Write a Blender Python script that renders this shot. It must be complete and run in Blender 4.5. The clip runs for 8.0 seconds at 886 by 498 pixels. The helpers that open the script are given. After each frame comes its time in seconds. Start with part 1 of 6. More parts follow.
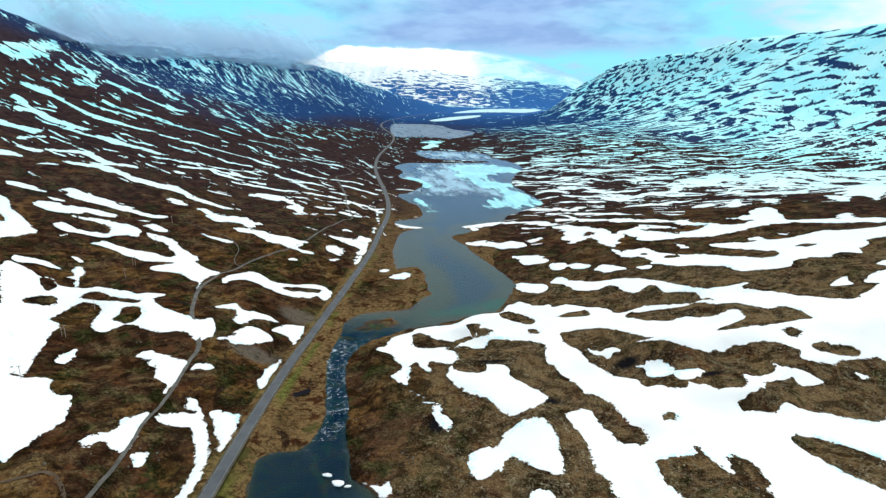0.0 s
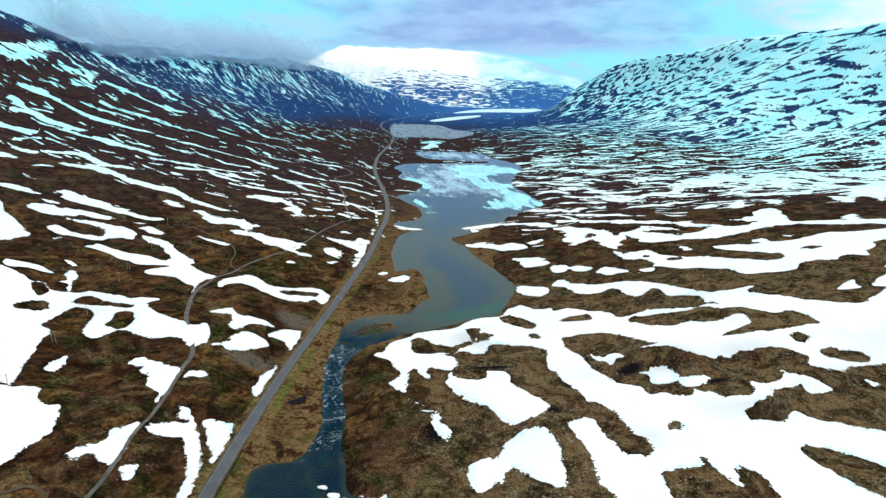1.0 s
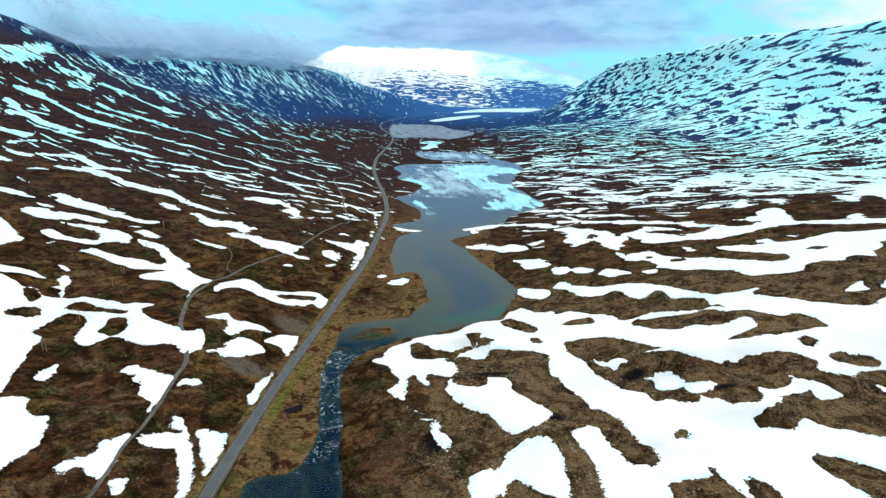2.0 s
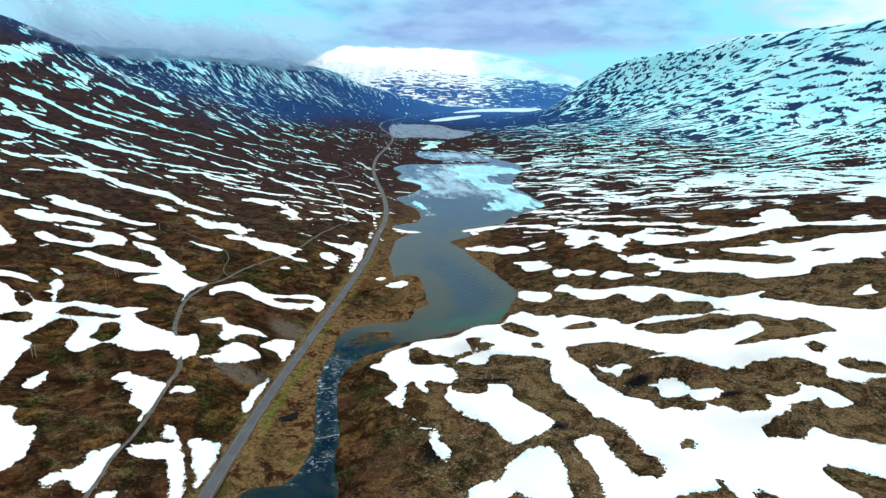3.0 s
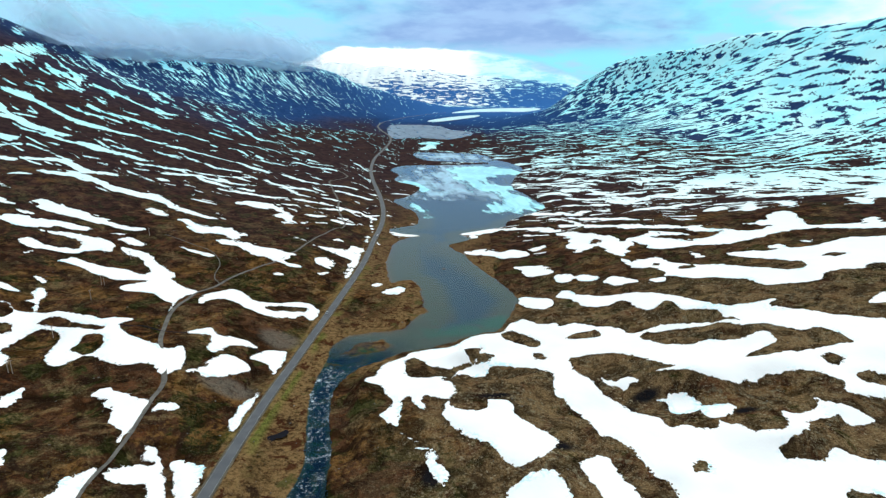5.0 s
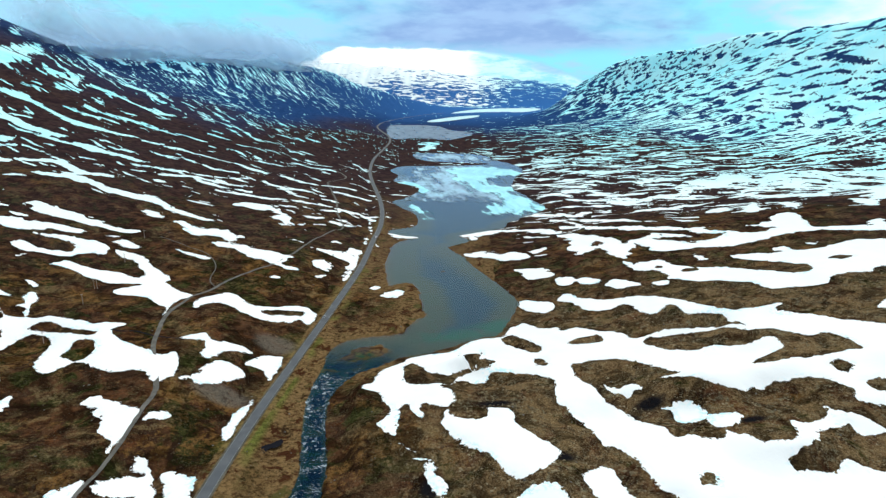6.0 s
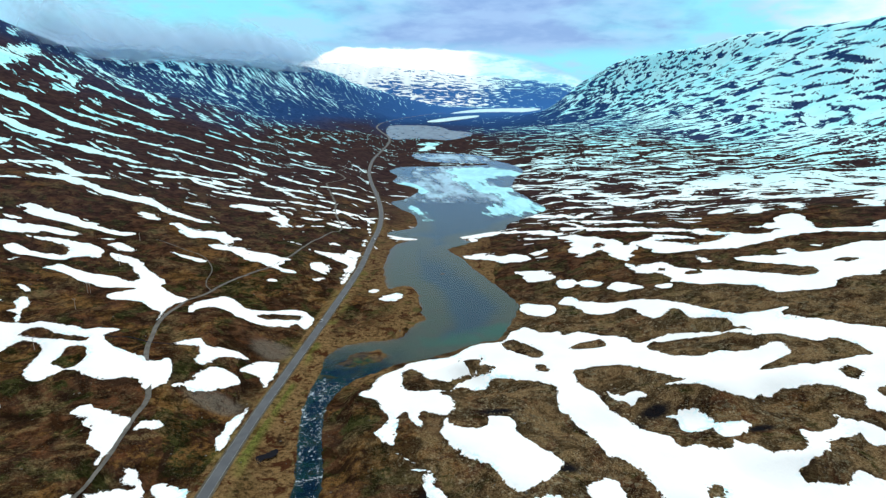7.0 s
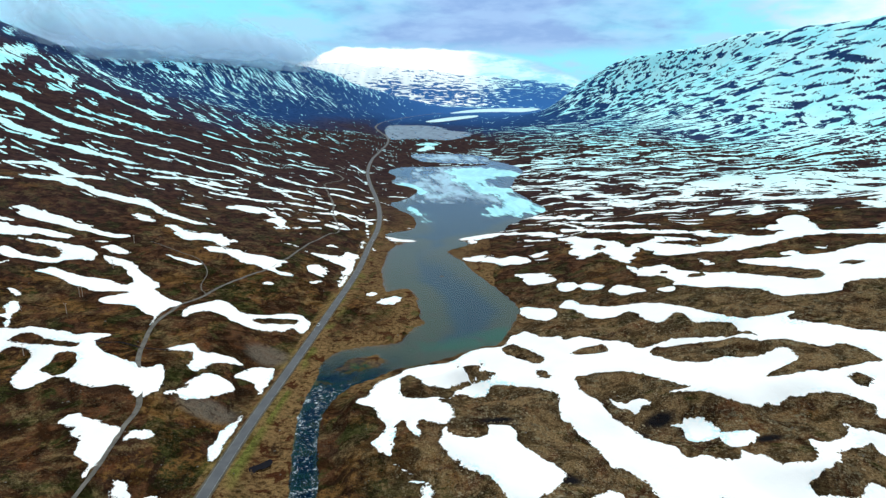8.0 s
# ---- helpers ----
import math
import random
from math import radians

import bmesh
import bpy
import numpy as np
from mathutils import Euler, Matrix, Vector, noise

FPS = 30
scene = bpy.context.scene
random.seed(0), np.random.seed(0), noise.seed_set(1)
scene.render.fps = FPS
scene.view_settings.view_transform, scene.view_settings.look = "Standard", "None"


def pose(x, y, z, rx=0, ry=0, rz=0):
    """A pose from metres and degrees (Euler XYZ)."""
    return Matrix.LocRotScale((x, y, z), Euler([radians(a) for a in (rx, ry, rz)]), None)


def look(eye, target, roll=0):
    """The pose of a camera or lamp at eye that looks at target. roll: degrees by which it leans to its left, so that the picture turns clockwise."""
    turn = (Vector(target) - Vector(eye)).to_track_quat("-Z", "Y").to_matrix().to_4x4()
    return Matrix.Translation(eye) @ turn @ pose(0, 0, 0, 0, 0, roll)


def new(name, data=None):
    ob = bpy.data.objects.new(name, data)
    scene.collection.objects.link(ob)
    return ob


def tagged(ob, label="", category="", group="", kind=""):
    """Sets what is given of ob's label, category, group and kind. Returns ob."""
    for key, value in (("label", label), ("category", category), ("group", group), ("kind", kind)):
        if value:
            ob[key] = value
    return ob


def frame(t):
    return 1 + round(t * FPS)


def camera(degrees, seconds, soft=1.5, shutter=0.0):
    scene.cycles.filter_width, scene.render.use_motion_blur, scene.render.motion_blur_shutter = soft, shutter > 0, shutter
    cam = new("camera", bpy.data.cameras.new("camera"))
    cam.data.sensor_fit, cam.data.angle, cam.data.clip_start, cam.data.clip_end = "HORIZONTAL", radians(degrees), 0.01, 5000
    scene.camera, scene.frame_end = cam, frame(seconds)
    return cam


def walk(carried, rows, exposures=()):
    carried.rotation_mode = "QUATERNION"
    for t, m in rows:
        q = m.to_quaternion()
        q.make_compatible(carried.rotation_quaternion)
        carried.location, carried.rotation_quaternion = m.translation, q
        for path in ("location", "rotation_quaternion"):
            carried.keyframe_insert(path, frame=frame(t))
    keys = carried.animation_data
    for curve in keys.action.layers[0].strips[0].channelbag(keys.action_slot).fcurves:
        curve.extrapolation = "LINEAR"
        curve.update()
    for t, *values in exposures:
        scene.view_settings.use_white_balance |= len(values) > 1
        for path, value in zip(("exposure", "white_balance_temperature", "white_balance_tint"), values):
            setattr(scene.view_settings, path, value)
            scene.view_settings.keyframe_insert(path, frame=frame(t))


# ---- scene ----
PATH = [
    (0, (-1.219, -0.323, 186.236), (-1.294, 1.595, 185.675), 1.3),
    (0.5, (-1.013, 3.879, 186.225), (-1.088, 5.797, 185.664), 1.2),
    (1, (-0.795, 8.094, 186.205), (-0.871, 10.012, 185.644), 1.2),
    (1.5, (-0.557, 12.296, 186.165), (-0.633, 14.214, 185.604), 1.0),
    (3, (0.089, 24.821, 185.89), (0.01, 26.739, 185.328), 0.8),
    (3.5, (0.216, 29.013, 185.845), (0.138, 30.931, 185.283), 0.8),
    (4, (0.295, 33.261, 185.812), (0.217, 35.179, 185.251), 0.8),
    (4.5, (0.365, 37.554, 185.765), (0.288, 39.472, 185.203), 0.7),
    (6, (0.66, 50.164, 185.418), (0.584, 52.082, 184.857), 0.6),
    (6.5, (0.748, 54.219, 185.356), (0.672, 56.137, 184.794), 0.6),
    (7, (0.793, 58.217, 185.31), (0.717, 60.136, 184.749), 0.5),
    (7.5, (0.733, 62.284, 185.279), (0.659, 64.202, 184.717), 0.5),
    (8, (0.651, 66.383, 185.263), (0.578, 68.301, 184.702), 0.5),
]
cam = camera(74.8, 8.0, 1.35)
walk(cam, [(t, look(eye, aim, roll)) for t, eye, aim, roll in PATH], [(0.0, -0.06, 6250, 5), (8.0, -0.06, 6250, 5)])

# ---- world, sun, exposure ----
SUN_EL, SUN_AZ = 56.0, 24.0  # degrees above the ground, and to the right of the valley's line


def link(tree, a, b):
    tree.links.new(a, b)


class Nodes:
    """Short hand for a node tree."""

    def __init__(self, tree):
        self.tree = tree

    def add(self, kind, **settings):
        node = self.tree.nodes.new(kind)
        for key, value in settings.items():
            if key in node.inputs:
                node.inputs[key].default_value = value
        return node

    def math(self, op, a, b=0.0, clamp=False):
        node = self.tree.nodes.new("ShaderNodeMath")
        node.operation, node.use_clamp = op, clamp
        for slot, value in zip(node.inputs, (a, b)):
            if isinstance(value, (int, float)):
                slot.default_value = value
            else:
                self.tree.links.new(value, slot)
        return node.outputs[0]

    def span(self, value, lo, hi, a=0.0, b=1.0):
        node = self.tree.nodes.new("ShaderNodeMapRange")
        node.interpolation_type = "SMOOTHSTEP"
        self.tree.links.new(value, node.inputs[0])
        for slot, number in zip(list(node.inputs)[1:5], (lo, hi, a, b)):
            slot.default_value = number
        return node.outputs[0]

    def mix(self, k, a, b, blend="MIX"):
        node = self.tree.nodes.new("ShaderNodeMix")
        node.data_type, node.blend_type = "RGBA", blend
        for slot, value in ((node.inputs[0], k), (node.inputs[6], a), (node.inputs[7], b)):
            if isinstance(value, (int, float)):
                slot.default_value = value
            elif isinstance(value, tuple):
                slot.default_value = (*value, 1.0)
            else:
                self.tree.links.new(value, slot)
        return node.outputs[2]

    def noise(self, vector, scale, detail=4.0, rough=0.55, warp=0.0):
        node = self.tree.nodes.new("ShaderNodeTexNoise")
        node.inputs["Scale"].default_value, node.inputs["Detail"].default_value = scale, detail
        node.inputs["Roughness"].default_value, node.inputs["Distortion"].default_value = rough, warp
        self.tree.links.new(vector, node.inputs["Vector"])
        return node.outputs["Fac"]

    def scaled(self, vector, sx, sy, sz, rz=0.0):
        node = self.tree.nodes.new("ShaderNodeMapping")
        node.inputs["Scale"].default_value = (sx, sy, sz)
        node.inputs["Rotation"].default_value = (0, 0, rz)
        self.tree.links.new(vector, node.inputs["Vector"])
        return node.outputs[0]


def build_world():
    world = bpy.data.worlds.new("overcast_sky")
    scene.world, world.use_nodes = world, True
    tree = world.node_tree
    tree.nodes.clear()
    n = Nodes(tree)
    sky = tree.nodes.new("ShaderNodeTexSky")
    sky.sky_type, sky.sun_disc = "NISHITA", False
    sky.sun_elevation, sky.sun_rotation = radians(SUN_EL), radians(SUN_AZ)
    way = tree.nodes.new("ShaderNodeTexCoord").outputs["Generated"]
    split = tree.nodes.new("ShaderNodeSeparateXYZ")
    link(tree, way, split.inputs[0])
    x, y, z = split.outputs
    # cloud layers: broad and fine billows, drawn out along the horizon
    aim = n.math("DIVIDE", x, n.math("MAXIMUM", n.math("ABSOLUTE", y), 0.2))
    join = tree.nodes.new("ShaderNodeCombineXYZ")
    link(tree, n.math("MULTIPLY", aim, 5.0), join.inputs[0])
    link(tree, n.math("MULTIPLY", z, 17.0), join.inputs[1])
    link(tree, n.math("SIGN", y), join.inputs[2])
    soft = n.noise(join.outputs[0], 0.9, 4.0, 0.5, 0.1)
    fine = n.noise(join.outputs[0], 2.6, 6.0, 0.55, 0.15)
    sway = n.math("ADD", n.math("MULTIPLY", n.math("SUBTRACT", soft, 0.5), 0.9), n.math("MULTIPLY", n.math("SUBTRACT", fine, 0.5), 0.5))
    blue = n.mix(1.0, sky.outputs[0], (0.1, 0.1, 0.1), "MULTIPLY")
    cloud = n.mix(n.span(n.math("ADD", fine, n.math("MULTIPLY", soft, 0.6)), 0.70, 0.95), (0.33, 0.95, 1.14), (0.46, 0.82, 1.10))
    # a heavier violet-grey bank over the middle of the valley and one over the near ridge
    bank = n.span(n.math("ADD", n.math("ABSOLUTE", n.math("ADD", aim, -0.03)), n.math("MULTIPLY", sway, 0.55)), 0.34, 0.12)
    bank = n.math("MULTIPLY", bank, n.span(n.math("ADD", z, n.math("MULTIPLY", sway, 0.03)), 0.030, 0.062))
    cloud = n.mix(n.math("MULTIPLY", bank, 0.95), cloud, n.mix(n.span(fine, 0.35, 0.65), (0.30, 0.46, 0.86), (0.42, 0.62, 1.0)))
    ridge = n.span(n.math("ADD", aim, n.math("MULTIPLY", sway, 0.5)), -0.22, -0.34)
    ridge = n.math("MULTIPLY", ridge, n.span(n.math("ADD", z, n.math("MULTIPLY", sway, 0.045)), 0.078, 0.048))
    cloud = n.mix(n.math("MULTIPLY", ridge, 0.85), cloud, (0.45, 0.65, 0.98))
    # brighter towards the hidden sun
    glow = n.span(n.math("ADD", aim, n.math("MULTIPLY", sway, 0.35)), 0.42, 0.66)
    cloud = n.mix(n.math("MULTIPLY", glow, n.span(n.math("ADD", z, n.math("MULTIPLY", sway, 0.03)), 0.03, 0.075)), cloud, (1.15, 1.12, 1.10))
    # a clear, bright strip low over the end of the valley: white to one side, pale cyan to the other
    puff = n.noise(join.outputs[0], 6.5, 5.0, 0.6, 0.3)
    slope = n.math("MAXIMUM", n.math("ADD", aim, 0.03), 0.0)
    top = n.math("SUBTRACT", 0.0475, n.math("MULTIPLY", n.math("MULTIPLY", slope, slope), 1.0))
    top = n.math("SUBTRACT", top, n.math("MULTIPLY", n.span(aim, -0.20, -0.31), 0.034))
    low = n.math("SUBTRACT", n.math("ADD", z, n.math("ADD", n.math("MULTIPLY", sway, 0.012), n.math("MULTIPLY", n.math("SUBTRACT", puff, 0.5), 0.012))), top)
    strip = n.math("MULTIPLY", n.span(low, 0.0025, -0.0035), n.math("MULTIPLY", n.span(aim, -0.32, -0.27), n.span(aim, 0.30, 0.20)))
    pale = n.mix(n.span(puff, 0.35, 0.62), (0.40, 0.96, 1.10), (0.78, 1.10, 1.20))
    cloud = n.mix(strip, cloud, n.mix(n.span(n.math("ADD", aim, n.math("MULTIPLY", sway, 0.12)), -0.03, 0.035), (1.5, 1.5, 1.5), pale))
    wisp = n.math("MULTIPLY", n.span(n.math("ADD", aim, n.math("MULTIPLY", sway, 0.1)), 0.07, 0.12), n.math("MULTIPLY", n.math("MULTIPLY", n.span(low, -0.014, -0.006), n.span(low, 0.004, -0.002)), n.span(z, 0.006, 0.014)))
    cloud = n.mix(n.math("MULTIPLY", wisp, 0.7), cloud, (0.42, 0.72, 1.05))
    # overhead the cover is an even white-grey
    cloud = n.mix(n.span(z, 0.14, 0.32), cloud, n.mix(soft, (0.62, 0.66, 0.72), (0.92, 0.94, 0.96)))
    colour = n.mix(0.92, blue, cloud)
    back = n.add("ShaderNodeBackground", Strength=1.0)
    link(tree, colour, back.inputs["Color"])
    link(tree, back.outputs[0], tree.nodes.new("ShaderNodeOutputWorld").inputs["Surface"])


build_world()
sun_data = bpy.data.lights.new("sun", "SUN")
sun_data.energy, sun_data.angle, sun_data.color = 2.1, radians(18), (0.97, 0.98, 0.93)
sun = new("sun", sun_data)
sun.matrix_world = look((900 * math.sin(radians(SUN_AZ)), 900 * math.cos(radians(SUN_AZ)), 900 * math.tan(radians(SUN_EL))), (0, 0, 0))

# ---- materials ----
def material(name, rough=0.9, spec=0.25):
    mat = bpy.data.materials.new(name)
    mat.use_nodes = True
    n = Nodes(mat.node_tree)
    shader = mat.node_tree.nodes["Principled BSDF"]
    shader.inputs["Roughness"].default_value = rough
    shader.inputs["Specular IOR Level"].default_value = spec
    place = mat.node_tree.nodes.new("ShaderNodeTexCoord").outputs["Object"]
    return mat, n, shader, place


def bump(n, shader, height, strength, distance):
    node = n.add("ShaderNodeBump", Strength=strength, Distance=distance)
    link(n.tree, height, node.inputs["Height"])
    link(n.tree, node.outputs[0], shader.inputs["Normal"])


def attribute(n, name):
    node = n.tree.nodes.new("ShaderNodeAttribute")
    node.attribute_name = name
    return node.outputs["Fac"]


def heath_colour(n, place):
    """Dwarf shrubs, dead grass, moss, lichen and gravel; mauve farther off, blue haze painted over the high and distant
    slopes.
    """
    big, mid = n.noise(place, 0.022, 5, 0.6, 0.6), n.noise(place, 0.075, 5, 0.62, 0.5)
    small, grain = n.noise(place, 0.36, 6, 0.68, 0.4), n.noise(place, 1.1, 5, 0.75)
    colour = n.mix(n.span(mid, 0.40, 0.60), (0.028, 0.0150, 0.0088), (0.068, 0.0320, 0.0155))
    rust = n.span(n.math("ADD", n.noise(place, 0.085, 6, 0.7, 0.9), n.math("MULTIPLY", small, 0.4)), 0.72, 0.86)
    colour = n.mix(n.math("MULTIPLY", rust, 0.5), colour, (0.120, 0.043, 0.016))
    colour = n.mix(n.span(n.noise(place, 0.045, 5, 0.62, 0.6), 0.50, 0.59), colour, n.mix(n.span(small, 0.4, 0.6), (0.021, 0.022, 0.0070), (0.042, 0.043, 0.0140)))
    colour = n.mix(n.span(n.math("ADD", big, n.math("MULTIPLY", small, 0.6)), 0.83, 0.95), colour, (0.120, 0.062, 0.020))
    khaki = n.span(n.math("ADD", n.noise(place, 0.034, 5, 0.68, 0.8), n.math("MULTIPLY", small, 0.5)), 0.76, 0.89)
    colour = n.mix(n.math("MULTIPLY", n.math("MULTIPLY", khaki, n.span(attribute(n, "pale"), 0.0, 1.0, 0.7, 1.0)), 0.85), colour, n.mix(n.span(grain, 0.4, 0.6), (0.085, 0.055, 0.022), (0.175, 0.130, 0.065)))
    pale = n.span(n.math("ADD", n.noise(place, 0.055, 6, 0.66, 0.7), n.math("MULTIPLY", small, 0.5)), 0.60, 0.80)
    colour = n.mix(n.math("MULTIPLY", n.math("MULTIPLY", attribute(n, "pale"), pale), 0.9), colour, n.mix(n.span(grain, 0.38, 0.62), (0.082, 0.049, 0.022), (0.180, 0.124, 0.062)))
    tone = n.span(n.noise(place, 0.07, 7, 0.66, 1.0), 0.42, 0.58, 0.42, 1.36)
    colour = n.mix(1.0, colour, tone, "MULTIPLY")
    straw = n.mix(n.span(small, 0.36, 0.60), (0.092, 0.053, 0.022), (0.215, 0.135, 0.058))
    straw = n.mix(n.span(n.noise(place, 0.10, 5, 0.65, 0.6), 0.54, 0.60), straw, (0.055, 0.021, 0.010))
    straw = n.mix(n.span(n.noise(place, 0.06, 4, 0.6), 0.58, 0.66), straw, (0.085, 0.074, 0.024))
    colour = n.mix(n.math("MULTIPLY", attribute(n, "grass"), n.span(small, 0.28, 0.46)), colour, straw)
    colour = n.mix(n.math("MULTIPLY", attribute(n, "verge"), n.span(mid, 0.30, 0.55, 0.55, 1.0)), colour, n.mix(n.span(small, 0.38, 0.62), (0.075, 0.080, 0.020), (0.150, 0.155, 0.036)))
    stony = n.mix(n.span(grain, 0.35, 0.65), (0.095, 0.080, 0.064), (0.165, 0.142, 0.112))
    colour = n.mix(n.math("MULTIPLY", attribute(n, "gravel"), n.span(small, 0.25, 0.55, 0.2, 0.8)), colour, stony)
    lichen = n.math("MULTIPLY", n.span(grain, 0.55, 0.65), n.span(n.noise(place, 0.06, 3), 0.40, 0.56))
    colour = n.mix(n.math("MULTIPLY", lichen, n.span(attribute(n, "pale"), 0.0, 1.0, 0.22, 0.85)), colour, (0.25, 0.215, 0.145))
    peat = n.math("MULTIPLY", n.span(n.noise(place, 0.05, 6, 0.7, 1.1), 0.57, 0.66), n.span(attribute(n, "pale"), 0.0, 1.0, 0.85, 0.5))
    crust = n.math("MULTIPLY", n.span(small, 0.53, 0.62), n.span(n.noise(place, 0.05, 4, 0.65, 0.8), 0.46, 0.57))
    colour = n.mix(n.math("MULTIPLY", n.math("MULTIPLY", crust, attribute(n, "pale")), 0.75), colour, (0.190, 0.172, 0.112))
    colour = n.mix(peat, colour, (0.017, 0.0095, 0.0065))
    colour = n.mix(n.span(grain, 0.43, 0.30), colour, (0.020, 0.012, 0.008))
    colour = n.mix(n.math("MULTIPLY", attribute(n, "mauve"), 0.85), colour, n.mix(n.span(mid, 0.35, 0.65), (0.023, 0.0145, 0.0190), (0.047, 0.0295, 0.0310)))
    # shade of the hollows, painted near-black into the ground colour
    colour = n.mix(n.math("MULTIPLY", n.math("MINIMUM", attribute(n, "hollow_shade"), 1.0), n.span(small, 0.22, 0.42)), colour, (0.010, 0.010, 0.012))
    # aerial haze painted into the ground colour, brighter blue farther back
    haze_blue = n.mix(n.span(mid, 0.35, 0.65), (0.016, 0.043, 0.128), (0.024, 0.064, 0.172))
    haze_blue = n.mix(attribute(n, "distant"), haze_blue, (0.045, 0.150, 0.400))
    return n.mix(attribute(n, "rock"), colour, haze_blue), small, grain, mid


def heath_material():
    mat, n, shader, place = material("heath", 1.0, 0.0)
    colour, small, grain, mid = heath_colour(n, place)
    bed = attribute(n, "depth")
    weed = n.math("MULTIPLY", n.span(n.noise(place, 0.05, 5, 0.6, 1.0), 0.36, 0.56), n.span(attribute(n, "weed"), 0.1, 0.7, 0.12, 1.0))
    colour = n.mix(n.span(bed, 0.0, 0.05), colour, n.mix(weed, (0.068, 0.078, 0.050), (0.024, 0.118, 0.076)))
    colour = n.mix(n.span(n.math("ADD", bed, n.math("MULTIPLY", n.math("SUBTRACT", mid, 0.5), 0.35)), 0.12, 0.62), colour, n.mix(n.math("MULTIPLY", weed, 0.7), (0.014, 0.060, 0.098), (0.022, 0.105, 0.085)))
    deep = n.mix(n.span(n.noise(place, 0.07, 5, 0.65, 0.9), 0.46, 0.60), (0.003, 0.018, 0.036), n.mix(n.span(n.noise(place, 0.11, 4, 0.6), 0.45, 0.55), (0.062, 0.058, 0.026), (0.018, 0.060, 0.036)))
    colour = n.mix(attribute(n, "swift"), colour, deep)
    rim = n.math("MULTIPLY", attribute(n, "rim"), n.span(n.noise(place, 0.09, 4, 0.65, 0.5), 0.42, 0.60))
    colour = n.mix(n.math("MULTIPLY", rim, 0.6), colour, (0.014, 0.009, 0.007))
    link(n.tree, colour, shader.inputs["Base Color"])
    bump(n, shader, n.math("ADD", n.math("MULTIPLY", small, 1.4), n.math("MULTIPLY", grain, 0.6)), 0.9, 0.9)
    return mat


def snow_material():
    """Coarse spring snow; blue haze painted in high up and far back, thin and wet at its edges."""
    mat, n, shader, place = material("snow", 0.55, 0.3)
    wide, fine = n.noise(place, 0.05, 4), n.noise(place, 0.6, 4, 0.6)
    colour = n.mix(n.span(wide, 0.4, 0.7), (0.90, 0.91, 0.91), (0.93, 0.93, 0.92))
    # cyan of the distance haze, painted into the snow's colour
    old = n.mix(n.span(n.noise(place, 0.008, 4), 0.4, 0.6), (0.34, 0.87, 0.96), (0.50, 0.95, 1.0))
    colour = n.mix(attribute(n, "haze_tint"), colour, old)
    slush = n.math("MULTIPLY", attribute(n, "thin"), n.span(n.noise(place, 0.022, 3, 0.6), 0.50, 0.62, 0.15, 1.0))
    colour = n.mix(n.math("MULTIPLY", slush, n.span(n.math("ADD", fine, n.math("MULTIPLY", wide, 0.6)), 0.77, 0.95)), colour, (0.42, 0.80, 0.90))
    link(n.tree, colour, shader.inputs["Base Color"])
    bump(n, shader, n.math("ADD", n.math("MULTIPLY", wide, 3.0), n.math("MULTIPLY", fine, 0.5)), 0.25, 0.5)
    # the snow frays out into holes and specks along its edge
    ragged = n.span(n.noise(place, 0.035, 3, 0.6), 0.48, 0.64, 2.4, 6.5)
    near_fray = n.math("MULTIPLY", n.math("SUBTRACT", n.noise(place, 0.85, 5, 0.75, 0.3), 0.5), ragged)
    wide_fray = n.math("MULTIPLY", n.math("SUBTRACT", n.noise(place, 0.15, 4, 0.7, 0.5), 0.5), n.math("MULTIPLY", attribute(n, "away"), 30.0))
    link(n.tree, n.span(n.math("ADD", attribute(n, "edge"), n.math("ADD", near_fray, wide_fray)), -0.06, 0.06), shader.inputs["Alpha"])
    return mat


def asphalt_material():
    mat, n, shader, place = material("asphalt", 0.75, 0.4)
    fine, wide = n.noise(place, 4.0, 5, 0.7), n.noise(place, 0.12, 4)
    colour = n.mix(n.span(wide, 0.35, 0.65), (0.066, 0.072, 0.082), (0.095, 0.101, 0.110))
    colour = n.mix(n.span(fine, 0.3, 0.7, 0.0, 0.4), colour, (0.06, 0.063, 0.07))
    link(n.tree, colour, shader.inputs["Base Color"])
    bump(n, shader, fine, 0.3, 0.02)
    return mat


def gravel_material(name, a, b):
    mat, n, shader, place = material(name, 0.95, 0.2)
    fine, wide = n.noise(place, 2.2, 5, 0.7), n.noise(place, 0.2, 4)
    colour = n.mix(n.span(n.math("ADD", n.math("MULTIPLY", fine, 0.5), n.math("MULTIPLY", wide, 0.5)), 0.38, 0.62), a, b)
    link(n.tree, colour, shader.inputs["Base Color"])
    bump(n, shader, fine, 0.5, 0.08)
    return mat


